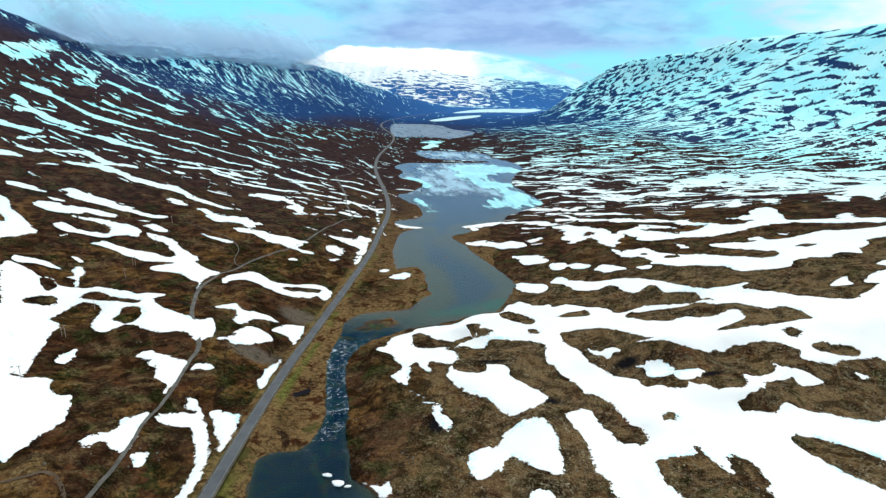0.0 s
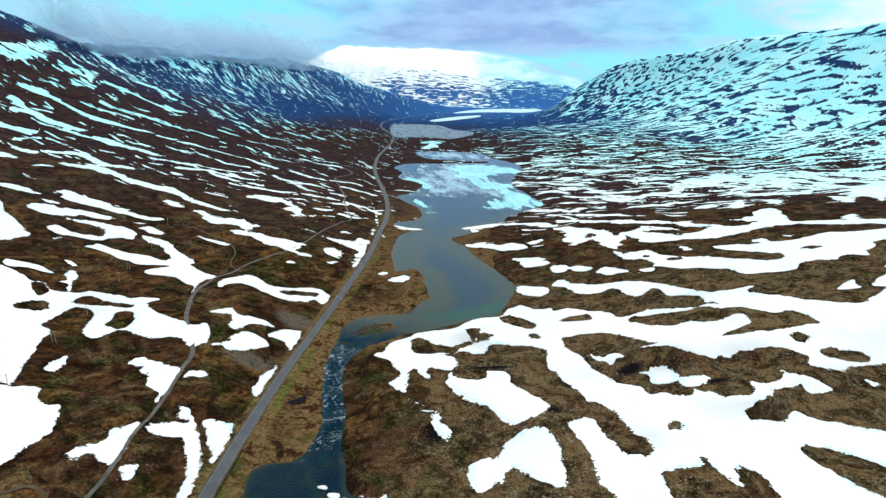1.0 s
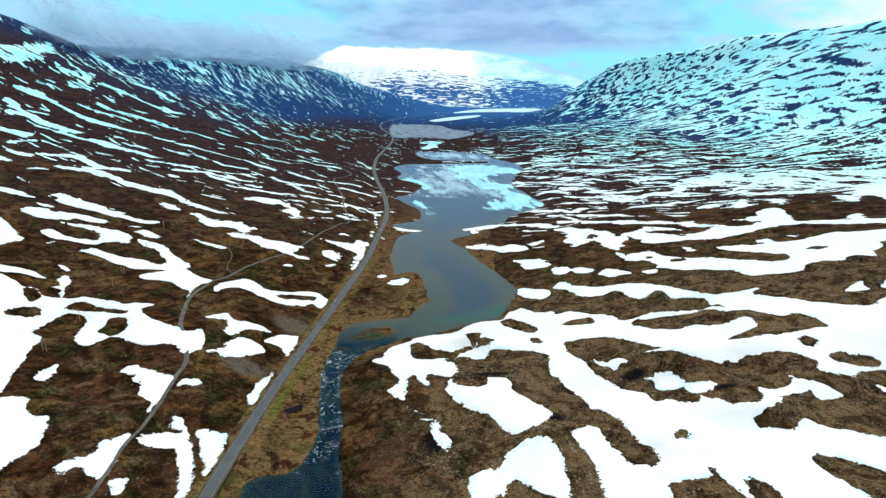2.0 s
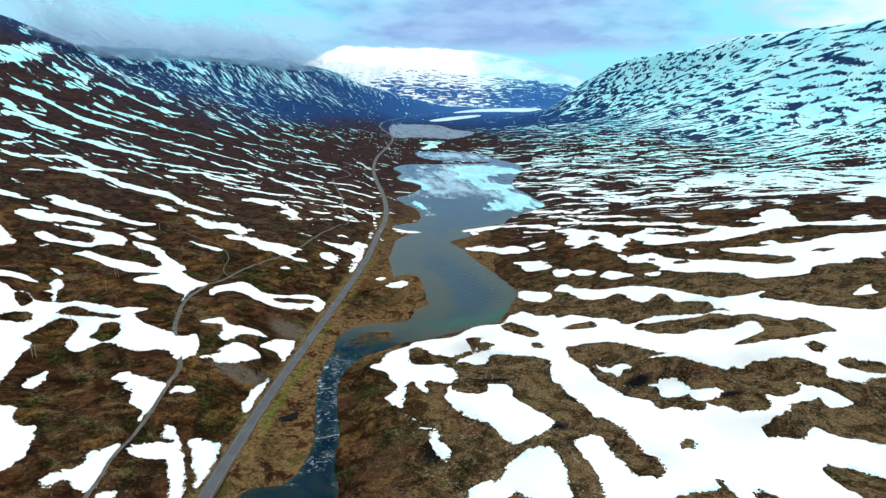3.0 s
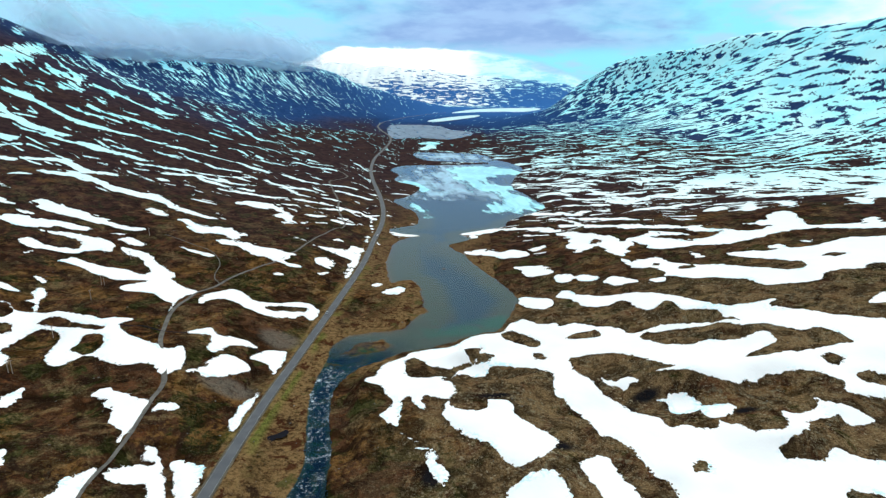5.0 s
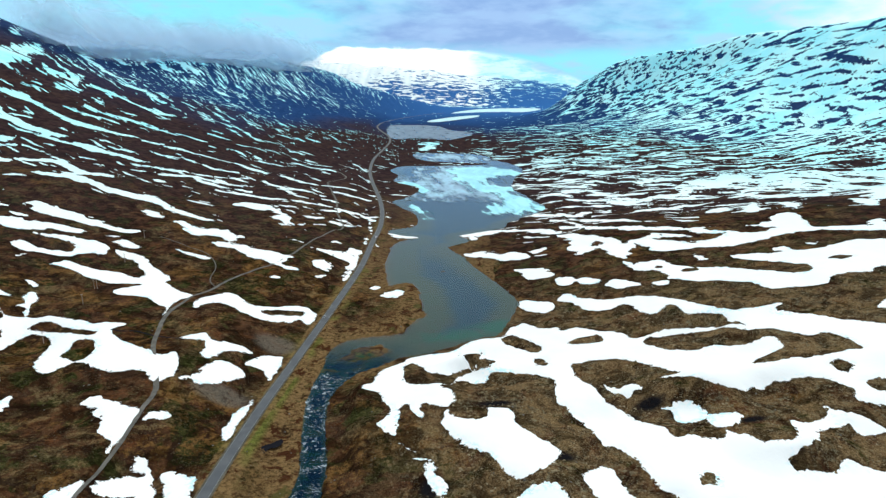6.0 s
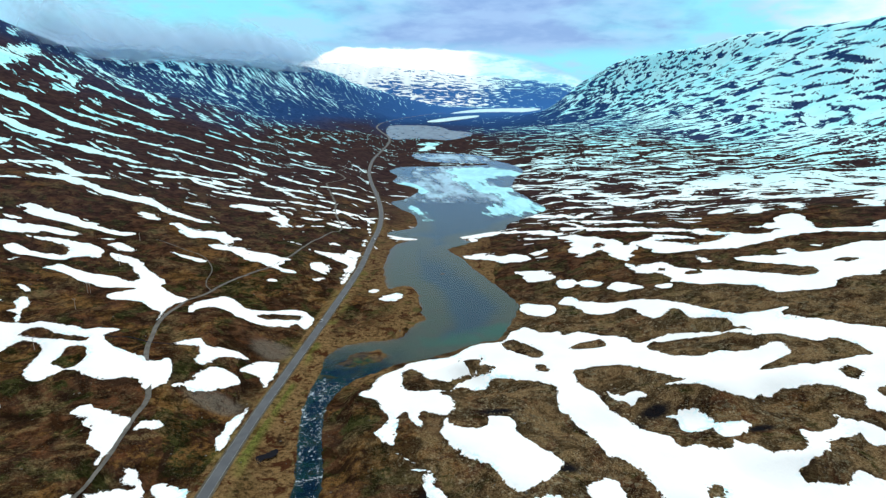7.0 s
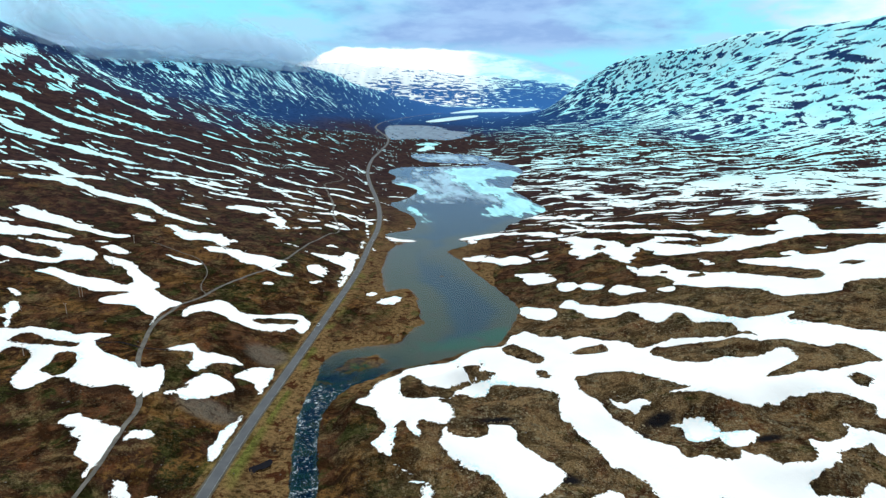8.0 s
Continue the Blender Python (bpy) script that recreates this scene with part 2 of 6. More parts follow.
def water_material(name, wave, depth_tint, mirror):
    """Clear water: mirrors by Fresnel, else lets the bed show through."""
    mat = bpy.data.materials.new(name)
    mat.use_nodes = True
    tree = mat.node_tree
    tree.nodes.clear()
    n = Nodes(tree)
    place = tree.nodes.new("ShaderNodeTexCoord").outputs["Object"]
    ripple = n.noise(place, 0.10, 3, 0.5)
    node = n.add("ShaderNodeBump", Strength=wave, Distance=0.1)
    link(tree, ripple, node.inputs["Height"])
    gloss = n.add("ShaderNodeBsdfGlossy", Roughness=0.16)
    split = tree.nodes.new("ShaderNodeSeparateXYZ")
    link(tree, place, split.inputs[0])
    sway = n.math("MULTIPLY", n.math("SUBTRACT", n.noise(place, 0.06, 4, 0.6), 0.5), 40.0)
    swift = n.math("MULTIPLY", n.span(n.math("ADD", split.outputs[1], sway), 445, 385), n.math("MULTIPLY", n.span(split.outputs[1], 225, 262, 0.55, 1.0), n.span(n.math("ADD", split.outputs[0], sway), -28, -58)))
    link(tree, n.mix(swift, mirror, (0.20, 0.42, 0.62)), gloss.inputs["Color"])
    clear = n.add("ShaderNodeBsdfTransparent")
    link(tree, n.mix(swift, depth_tint, (0.34, 0.56, 0.72)), clear.inputs["Color"])
    fresnel = n.add("ShaderNodeFresnel", IOR=1.33)
    for target in (gloss, fresnel):
        link(tree, node.outputs[0], target.inputs["Normal"])
    mixed, topped = tree.nodes.new("ShaderNodeMixShader"), tree.nodes.new("ShaderNodeMixShader")
    link(tree, fresnel.outputs[0], mixed.inputs[0])
    link(tree, clear.outputs[0], mixed.inputs[1])
    link(tree, gloss.outputs[0], mixed.inputs[2])
    # white water on the crests of the rapids
    crest = n.math("ADD", n.noise(n.scaled(place, 0.32, 0.75, 1.0, 0.25), 1.0, 6, 0.62, 1.6), n.math("MULTIPLY", n.noise(n.scaled(place, 0.10, 0.05, 1.0), 1.0, 3, 0.5), 0.7))
    reach = n.math("MULTIPLY", swift, n.math("MULTIPLY", n.span(split.outputs[1], 232, 262), n.span(split.outputs[1], 404, 380)))
    link(tree, n.math("MULTIPLY", n.span(crest, 0.955, 1.08, 0.0, 0.9), reach), topped.inputs[0])
    white = n.add("ShaderNodeBsdfDiffuse")
    white.inputs["Color"].default_value = (0.72, 0.86, 0.92, 1)
    link(tree, mixed.outputs[0], topped.inputs[1])
    link(tree, white.outputs[0], topped.inputs[2])
    link(tree, topped.outputs[0], tree.nodes.new("ShaderNodeOutputMaterial").inputs["Surface"])
    return mat


def ice_material(name, thin, thick, soft=0.03, full=0.9, ragged=2.4):
    mat, n, shader, place = material(name, 0.45, 0.35)
    a, b = n.noise(n.scaled(place, 0.022, 0.012, 1.0, 0.4), 1.0, 7, 0.68, 1.2), n.noise(n.scaled(place, 0.05, 0.02, 1.0, 0.3), 1.0, 6, 0.65)
    colour = n.mix(n.span(n.math("ADD", n.math("MULTIPLY", a, 0.7), n.math("MULTIPLY", b, 0.3)), 0.42, 0.60), thin, thick)
    link(n.tree, colour, shader.inputs["Base Color"])
    body = n.math("MULTIPLY", attribute(n, "edge"), soft)
    frayed = n.math("ADD", body, n.math("MULTIPLY", n.math("SUBTRACT", n.math("ADD", n.math("MULTIPLY", a, 0.6), n.math("MULTIPLY", b, 0.4)), 0.5), ragged))
    link(n.tree, n.span(frayed, -0.30, 0.85, 0.0, full), shader.inputs["Alpha"])
    return mat


def plain_material(name, colour, rough=0.6, metal=0.0):
    mat, n, shader, place = material(name, rough, 0.4)
    tone = n.mix(n.span(n.noise(place, 6.0, 3), 0.35, 0.65), tuple(c * 0.8 for c in colour), colour)
    link(n.tree, tone, shader.inputs["Base Color"])
    shader.inputs["Metallic"].default_value = metal
    return mat


def cloud_material():
    """Low cloud: light passes and scatters, the edges fray out."""
    mat = bpy.data.materials.new("low_cloud")
    mat.use_nodes = True
    tree = mat.node_tree
    tree.nodes.clear()
    n = Nodes(tree)
    place = tree.nodes.new("ShaderNodeTexCoord").outputs["Object"]
    frayed = n.math("ADD", attribute(n, "body"), n.math("MULTIPLY", n.math("SUBTRACT", n.noise(place, 0.006, 6, 0.6, 0.5), 0.5), 1.1))
    white = n.add("ShaderNodeBsdfDiffuse")
    white.inputs["Color"].default_value = (0.66, 0.83, 1.0, 1)
    through_it = n.add("ShaderNodeBsdfTranslucent")
    through_it.inputs["Color"].default_value = (0.70, 0.86, 1.0, 1)
    both, mixed = tree.nodes.new("ShaderNodeMixShader"), tree.nodes.new("ShaderNodeMixShader")
    link(tree, white.outputs[0], both.inputs[1])
    link(tree, through_it.outputs[0], both.inputs[2])
    link(tree, n.math("MULTIPLY", n.span(frayed, 0.05, 0.9), 0.47), mixed.inputs[0])
    link(tree, n.add("ShaderNodeBsdfTransparent").outputs[0], mixed.inputs[1])
    link(tree, both.outputs[0], mixed.inputs[2])
    link(tree, mixed.outputs[0], tree.nodes.new("ShaderNodeOutputMaterial").inputs["Surface"])
    return mat


def clump_material():
    """Heather, crowberry, dry grass and lichen in tufts, each a little lighter or darker."""
    mat, n, shader, place = material("clumps", 1.0, 0.0)
    colour, small, grain, mid = heath_colour(n, place)
    pick = n.tree.nodes.new("ShaderNodeNewGeometry").outputs["Random Per Island"]
    light = n.math("MULTIPLY", n.span(pick, 0.66, 0.95, 0.0, 0.9), n.math("MULTIPLY", n.span(n.noise(place, 0.11, 4, 0.6, 0.5), 0.46, 0.60, 0.06, 1.0), n.span(attribute(n, "pale"), 0.0, 1.0, 0.14, 1.0)))
    colour = n.mix(light, colour, (0.290, 0.240, 0.155))
    colour = n.mix(n.span(pick, 0.35, 0.0, 0.0, 0.45), colour, (0.024, 0.014, 0.009))
    link(n.tree, colour, shader.inputs["Base Color"])
    return mat


HEATH = heath_material()
CLUMP = clump_material()
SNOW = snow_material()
CLOUD = cloud_material()
ASPHALT = asphalt_material()
SHOULDER = gravel_material("road_gravel", (0.050, 0.042, 0.028), (0.120, 0.105, 0.075))
TRACK = gravel_material("track_gravel", (0.075, 0.069, 0.060), (0.155, 0.145, 0.128))
DIRT = gravel_material("path_dirt", (0.060, 0.040, 0.024), (0.120, 0.086, 0.056))
WATER = water_material("lake_water", 0.02, (0.84, 0.93, 0.96), (0.78, 0.92, 1.0))
ICE = ice_material("lake_ice", (0.30, 0.46, 0.62), (0.42, 0.70, 0.86), 0.025, 0.85, 1.7)
SNOWY_ICE = ice_material("snowy_ice", (0.30, 0.70, 0.84), (0.44, 0.90, 0.99), 0.06, 0.97, 1.8)
DULL_ICE = ice_material("rotten_ice", (0.085, 0.14, 0.21), (0.15, 0.24, 0.33), 0.08, 0.95)
FAR_ICE = plain_material("far_ice", (0.55, 0.82, 0.88), 0.7)
FOAM = plain_material("foam", (0.80, 0.90, 0.95), 0.6)
LINE_PAINT = plain_material("worn_line_paint", (0.30, 0.30, 0.29), 0.7)

# ---- lie of the land ----
def ss(a, b, v):
    """Smooth step from 0 at a to 1 at b."""
    k = np.clip((v - a) / (b - a), 0, 1)
    return k * k * (3 - 2 * k)


def soft_min(a, b, w):
    return 0.5 * (a + b - np.sqrt((a - b) ** 2 + w * w))


def perlin(x, y, seed):
    """Gradient noise on arrays, about -0.7 to 0.7."""
    xi, yi = np.floor(x).astype(np.int64), np.floor(y).astype(np.int64)
    fx, fy = x - xi, y - yi
    u, v = fx**3 * (fx * (6 * fx - 15) + 10), fy**3 * (fy * (6 * fy - 15) + 10)

    def corner(i, j):
        k = (xi + i) * 374761393 + (yi + j) * 668265263 + seed * 144665
        k = (k ^ (k >> 13)) * 1274126177
        a = ((k ^ (k >> 16)) & 65535) * (2 * np.pi / 65536)
        return np.cos(a) * (fx - i) + np.sin(a) * (fy - j)

    return (corner(0, 0) * (1 - u) + corner(1, 0) * u) * (1 - v) + (corner(0, 1) * (1 - u) + corner(1, 1) * u) * v


def fbm(x, y, size, octaves, seed, fall=0.5):
    total, amp = np.zeros_like(x, dtype=float), 1.0
    for o in range(octaves):
        total += amp * perlin(x / size * 2**o + 17.3 * o, y / size * 2**o - 9.1 * o, seed + o)
        amp *= fall
    return total


def smooth_line(points, closed=False, n=6):
    """Catmull-Rom line through control points."""
    p = [np.array(q, float) for q in points]
    p = [p[-1]] + p + p[:2] if closed else [2 * p[0] - p[1]] + p + [2 * p[-1] - p[-2]]
    out = []
    for a, b, c, d in zip(p, p[1:], p[2:], p[3:]):
        for k in range(n):
            t = k / n
            out.append(0.5 * (2 * b + (c - a) * t + (2 * a - 5 * b + 4 * c - d) * t * t + (3 * b - a - 3 * c + d) * t**3))
    if not closed:
        out.append(p[-2])
    return np.array(out)


def inside_distance(x, y, loop, reach):
    """How far a place lies inside a closed line (negative outside), no further than reach."""
    out = np.full(x.shape, -float(reach))
    lo, hi = loop.min(0) - reach, loop.max(0) + reach
    near = (x > lo[0]) & (x < hi[0]) & (y > lo[1]) & (y < hi[1])
    if not near.any():
        return out
    px, py = x[near], y[near]
    best, odd = np.full(px.shape, 1e18), np.zeros(px.shape, bool)
    for (ax, ay), (bx, by) in zip(loop, np.roll(loop, -1, 0)):
        dx, dy = bx - ax, by - ay
        k = np.clip(((px - ax) * dx + (py - ay) * dy) / (dx * dx + dy * dy + 1e-12), 0, 1)
        best = np.minimum(best, (px - ax - k * dx) ** 2 + (py - ay - k * dy) ** 2)
        if ay != by:
            odd ^= ((ay > py) != (by > py)) & (px < dx * (py - ay) / dy + ax)
    d = np.minimum(np.sqrt(best), reach)
    out[near] = np.where(odd, d, -d)
    return out


def along(x, y, line, reach):
    """Distance to an open line, and the height of the line (its third column) at the nearest place."""
    dist, high = np.full(x.shape, float(reach)), np.zeros(x.shape)
    for a, b in zip(line, line[1:]):
        lo, hi = np.minimum(a, b)[:2] - reach, np.maximum(a, b)[:2] + reach
        near = (x > lo[0]) & (x < hi[0]) & (y > lo[1]) & (y < hi[1])
        if near.any():
            d = b - a
            k = np.clip(((x[near] - a[0]) * d[0] + (y[near] - a[1]) * d[1]) / (d[0] ** 2 + d[1] ** 2 + 1e-12), 0, 1)
            r = np.hypot(x[near] - a[0] - k * d[0], y[near] - a[1] - k * d[1])
            old = dist[near]
            dist[near] = np.minimum(old, r)
            high[near] = np.where(r < old, a[2] + k * d[2], high[near])
    return dist, high


# the lakes, the stream and the road, in plan
LAKE = smooth_line([(-93, 402), (-95, 420), (-90, 434), (-79, 443), (-53, 451), (-46, 459), (-38, 481), (-32, 490), (-36, 503), (-40, 530), (-47, 558), (-57, 565), (-70, 556), (-78, 588),
                    (-83, 618), (-85, 665), (-84, 700), (-71, 722), (-58, 731), (-83, 740), (-99, 762), (-68, 787), (-67, 823), (-77, 866), (-98, 900), (-117, 946),
                    (-97, 977), (-83, 1041), (-91, 1080), (-137, 1131), (-137, 1200), (-162, 1262), (-150, 1318), (-122, 1338), (-62, 1347), (2, 1366), (48, 1385)]
                   + [(40, 1403), (0, 1401), (-65, 1411), (-102, 1430), (-131, 1490), (-138, 1560), (-90, 1580), (0, 1572), (50, 1530), (62, 1465), (102, 1400), (124, 1305), (101, 1209), (84, 1089), (99, 1025),
                      (110, 976), (121, 911), (76, 842), (58, 812), (51, 786), (19, 761), (-5, 742), (10, 724), (-8, 702), (-16, 686)]
                   + [(2, 655), (10, 626), (26, 590), (35, 568), (44, 545), (50, 523), (46, 505), (38, 477), (27, 453), (13, 447), (-8, 430), (-24, 419), (-42, 411), (-51, 404), (-70, 398)], True, 4)
UPPER_LAKE = smooth_line([(-269, 2037), (-325, 2459), (-263, 2536), (-129, 2503), (-64, 2316), (22, 2184), (-53, 1939), (-166, 1976), (-226, 1926)], True)
FAR_LAKE = smooth_line([(-98, 3455), (60, 3979), (370, 4225), (500, 4150), (347, 3711), (102, 3637)], True)
LEFT_BANK = smooth_line([(-80, 120), (-88, 185), (-95, 218), (-97, 232), (-91, 239), (-79, 243), (-75, 258), (-76, 282), (-84, 313), (-91, 347), (-93, 377), (-93, 402), (-93, 406)], False, 5)
RIGHT_BANK = smooth_line([(-10, 120), (-20, 185), (-38, 214), (-49, 223), (-54, 242), (-59, 256), (-63, 286), (-69, 307), (-76, 340), (-77, 366), (-68, 387), (-54, 401), (-52, 406)], False, 5)
RIVER = np.concatenate([LEFT_BANK, RIGHT_BANK[::-1]])
EYOT = smooth_line([(-84, 410), (-80, 419), (-70, 429), (-58, 431), (-50, 422), (-58, 413), (-70, 407), (-78, 404)], True)
ROAD = smooth_line([(-98, 100, 20), (-104, 160, 18), (-106, 201, 16.5), (-108, 240, 14.6), (-111, 290, 10), (-113, 340, 5.5), (-113, 387, 2.2), (-111, 440, 1.6), (-108, 508, 1.6),
                    (-105, 610, 1.6), (-108, 700, 1.8), (-110, 777, 1.8), (-120, 864, 2), (-141, 971, 2), (-173, 1106, 2.2), (-200, 1244, 2.5), (-220, 1424, 3), (-225, 1598, 3),
                    (-234, 1819, 3), (-263, 1998, 3.5), (-322, 2213, 4), (-362, 2425, 4), (-357, 2699, 4), (-264, 3115, 4), (-129, 3426, 4)])


def river_level(y):
    return 10.5 * ss(402, 215, y)


SPUR = smooth_line([(-900, 2750, 262), (-721, 3000, 222), (-598, 3200, 160), (-454, 3400, 107), (-331, 3550, 70), (-200, 3700, 34), (-100, 3800, 13), (0, 3900, 2)])


def valley(x, y):
    """The lie of the land without water, road and small relief."""
    level = river_level(y)
    foot = -112 - 0.105 * np.maximum(y - 700, 0)
    u = np.maximum(foot - x, 0)
    left = (0.1 * u + 0.00019 * u * u) * (1 + 1.65 * ss(1900, 3000, y)) + (6 + 7 * ss(540, 350, y)) * ss(0, 60, u)
    left = soft_min(left, 272 - 0.035 * np.maximum(y - 1950, 0) + 160 * ss(1900, 1540, y), 24) * ss(3900, 3180, y + 0.1 * u)
    shore = np.interp(y, [0, 250, 300, 345, 392, 440, 500, 560, 640, 690, 760, 850, 920, 1340, 1600, 2100, 3500], [-50, -62, -60, -42, 0, 32, 46, 40, 8, 0, 20, 75, 105, 95, 50, 5, 150])
    w = np.maximum(x - shore - 4, 0)
    k = 0.09 + 0.08 * ss(1000, 600, y) + 0.08 * np.exp(-(((y - 450) / 120) ** 2)) - 0.075 * ss(360, 260, y)
    right = k * 600 * np.tanh(w / 600) + 0.03 * np.maximum(w - 300, 0) + 0.00095 * np.maximum(w - 480 + 360 * ss(2150, 3000, y), 0) ** 2 * (1 + 1.2 * ss(2100, 2950, y))
    right = soft_min(right, 358 - 0.04 * np.maximum(y - 1900, 0) - 0.16 * np.maximum(y - 2350, 0), 25) * ss(3500, 2650, y)
    right = right + 6 * ss(3, 18, x - np.interp(y, [240, 286, 340, 366, 387], [-54, -63, -76, -77, -68])) * ss(250, 300, y) * ss(412, 375, y) * ss(70, 0, x)
    top = np.interp(x, [-1400, -1225, -397, 190, 600, 760, 908, 1100], [318, 309, 257, 205, 167, 148, 80, 40]) + 26 * fbm(x, y * 0 + 4860, 240, 4, 47, 0.6)
    far = top * ss(4270, 4860, y + 0.05 * np.abs(x)) ** 0.8
    # the near mountain runs out in a low spur behind the road
    d, crest = along(x, y, SPUR, 420)
    spur = crest * ss(1.25, 0.0, d / (90 + 0.9 * crest))
    left = -soft_min(-left, -spur, 18 * ss(0, 30, spur))
    return level * ss(600, 100, np.abs(x)) + left + right + far


# hollows and knolls on the valley floor: place, reach and height
DIPS = [(72, 320, 34, 17, -11), (142, 411, 46, 20, -12), (158, 360, 42, 13, -7), (18, 364, 20, 13, -6), (-146, 262, 15, 16, -7), (-278, 364, 36, 28, -11), (-314, 520, 60, 40, -6), (-228, 304, 18, 18, -5), (77, 349, 22, 16, -6), (160, 326, 22, 15, -8), (122, 352, 18, 13, -4), (134, 459, 30, 24, -4), (-225, 502, 30, 30, -3.5), (-196, 280, 46, 42, -5.5), (116, 314, 20, 14, -5)]
KNOLLS = [(104, 257, 17, 12, 5), (146, 279, 28, 13, 7), (38, 261, 17, 14, 7), (130, 329, 26, 12, 5), (2, 388, 17, 10, 8), (255, 470, 40, 25, 5), (66, 570, 25, 30, 4), (-60, 354, 10, 14, 4), (-41, 306, 13, 13, 4), (9, 391, 16, 12, 4), (27, 319, 11, 10, 3.5), (176, 397, 15, 14, 4), (30, 430, 22, 16, 6)]


def land(x, y):
    z = valley(x, y)
    for px, py, rx, ry, dz in DIPS + KNOLLS:
        z = z + dz * np.exp(-(((x - px) / rx) ** 2) - ((y - py) / ry) ** 2)
    hills = fbm(x, y, 190, 3, 11) * 9 * ss(60, 260, np.abs(x + 60)) + fbm(x, y, 46, 3, 21) * 2.6 + fbm(x, y, 620, 3, 31) * 26 * ss(350, 900, np.abs(x + 60)) * ss(3000, 2300, y)
    d, zr = along(x, y, ROAD, 60)
    calm = ss(4, 45, d)
    wet = np.maximum(np.maximum(inside_distance(x, y, LAKE, 60), inside_distance(x, y, UPPER_LAKE, 60)), inside_distance(x, y, FAR_LAKE, 60))
    wet = wet + 2.2 * fbm(x, y, 11, 4, 35, 0.6) * ss(25, 8, np.abs(wet)) * ss(1300, 900, y)
    stream, zw = inside_distance(x, y, RIVER, 40), river_level(y)
    stream = stream + 2.0 * fbm(x, y, 9, 4, 39, 0.6) * ss(18, 6, np.abs(stream))
    z = z + hills * calm * ss(-2, 40, -wet) * ss(0, 30, -stream) + 1.0
    # road bench
    z = zr + (z - zr) * ss(4.5, 26, d)
    # lake banks and beds
    bank = np.minimum(z, 0.25 + (0.09 + 0.22 * ss(-30, 5, x) * ss(375, 400, y) * ss(490, 455, y)) * np.maximum(-wet, 0) ** 1.25 + 0.4 * ss(0, 6, -wet))
    z = np.where(wet > 0, np.minimum(z, 0.25 - 0.9 * ss(0, 5, wet) - 6 * ss(4, 60, wet)), np.where((wet > -60) & (stream < -39), bank, z))
    # stream banks and bed
    low = np.where(wet > -5, np.minimum(z, zw + 0.5), zw + 0.6 + (z - zw - 0.6) * ss(0, np.where(x > -60, 12, 22), -stream))
    z = np.where(stream > -39, low, z)
    z = np.where(stream > -1.5, np.minimum(z, zw + 0.5 - 1.9 * ss(-1.5, 4, stream)), z)
    eyot = inside_distance(x, y, EYOT, 8) + 4 * fbm(x, y, 7, 3, 37, 0.6)
    return np.where(eyot > -2, np.maximum(z, -0.5 + 1.2 * ss(-2, 4, eyot)), z)

# ---- snow: drifts as they lie, in plan; bare knolls in them ----
DRIFTS = []


def drift(*outline):
    DRIFTS.append((1, outline))


def knoll(*outline):
    DRIFTS.append((-1, outline))


drift((80, 513), (89, 524), (97, 506), (114, 491), (136, 483), (155, 467), (169, 441), (181, 423), (198, 418), (210, 415), (202, 410), (211, 399), (224, 384), (238, 376), (252, 369), (276, 353), (268, 340), (193, 373), (174, 386), (176, 419), (166, 431), (154, 449), (149, 453), (139, 441), (132, 447), (128, 471), (122, 475), (109, 468), (96, 473), (90, 496))
drift((46, 522), (55, 526), (72, 513), (76, 499), (69, 488), (62, 490), (49, 509))
drift((148, 577), (155, 561), (181, 566), (184, 547), (203, 539), (222, 523), (235, 495), (242, 466), (255, 464), (262, 512), (233, 544), (253, 549), (291, 533), (325, 541), (347, 529), (390, 520), (368, 489), (338, 488), (333, 476), (320, 468), (314, 455), (306, 460), (295, 459), (288, 451), (274, 449), (256, 444), (250, 437), (233, 442), (217, 445), (214, 468), (201, 494), (188, 496), (174, 506), (167, 508), (171, 519), (169, 532), (155, 539), (150, 553))
knoll((287, 500), (299, 503), (301, 491), (289, 488))
drift((155, 504), (167, 504), (162, 493), (156, 496))
drift((122, 526), (130, 533), (139, 527), (146, 507), (137, 506), (129, 506), (125, 515))
drift((83, 557), (100, 559), (99, 545), (89, 541))
drift((100, 549), (110, 553), (119, 538), (111, 531), (102, 540))
drift((50, 599), (64, 594), (80, 584), (82, 569), (70, 567), (59, 573), (56, 585))
drift((255, 393), (265, 401), (271, 402), (267, 394), (268, 389), (256, 388))
drift((276, 391), (287, 401), (304, 406), (293, 379), (277, 387))
drift((302, 420), (320, 430), (315, 412))
drift((1, 660), (17, 670), (30, 656), (43, 650), (53, 654), (66, 639), (67, 625), (51, 629), (36, 632), (17, 649))
drift((69, 649), (90, 658), (79, 639))
drift((108, 645), (132, 646), (128, 617), (113, 610))
drift((132, 632), (153, 630), (164, 608), (153, 582), (148, 590), (140, 611))
drift((122, 735), (177, 681), (229, 651), (259, 639), (296, 631), (323, 655), (340, 653), (333, 618), (339, 599), (400, 567), (384, 544), (338, 586), (313, 589), (284, 583), (265, 584), (241, 578), (217, 599), (231, 608), (250, 613), (230, 637), (173, 666), (120, 723))
drift((-189, 178), (-177, 180), (-170, 181), (-165, 176), (-183, 171))
drift((-230, 598), (-198, 595), (-174, 591), (-174, 574), (-157, 568), (-167, 561), (-179, 570), (-206, 581))
drift((-151, 596), (-145, 617), (-133, 601), (-134, 581), (-143, 582))
drift((-154, 639), (-135, 647), (-113, 644), (-111, 607), (-112, 576), (-114, 566), (-117, 609), (-130, 629))
drift((-180, 537), (-166, 542), (-168, 535))
drift((-142, 562), (-131, 572), (-135, 561))
drift((-73, 531), (-62, 544), (-54, 540), (-58, 528), (-67, 529))
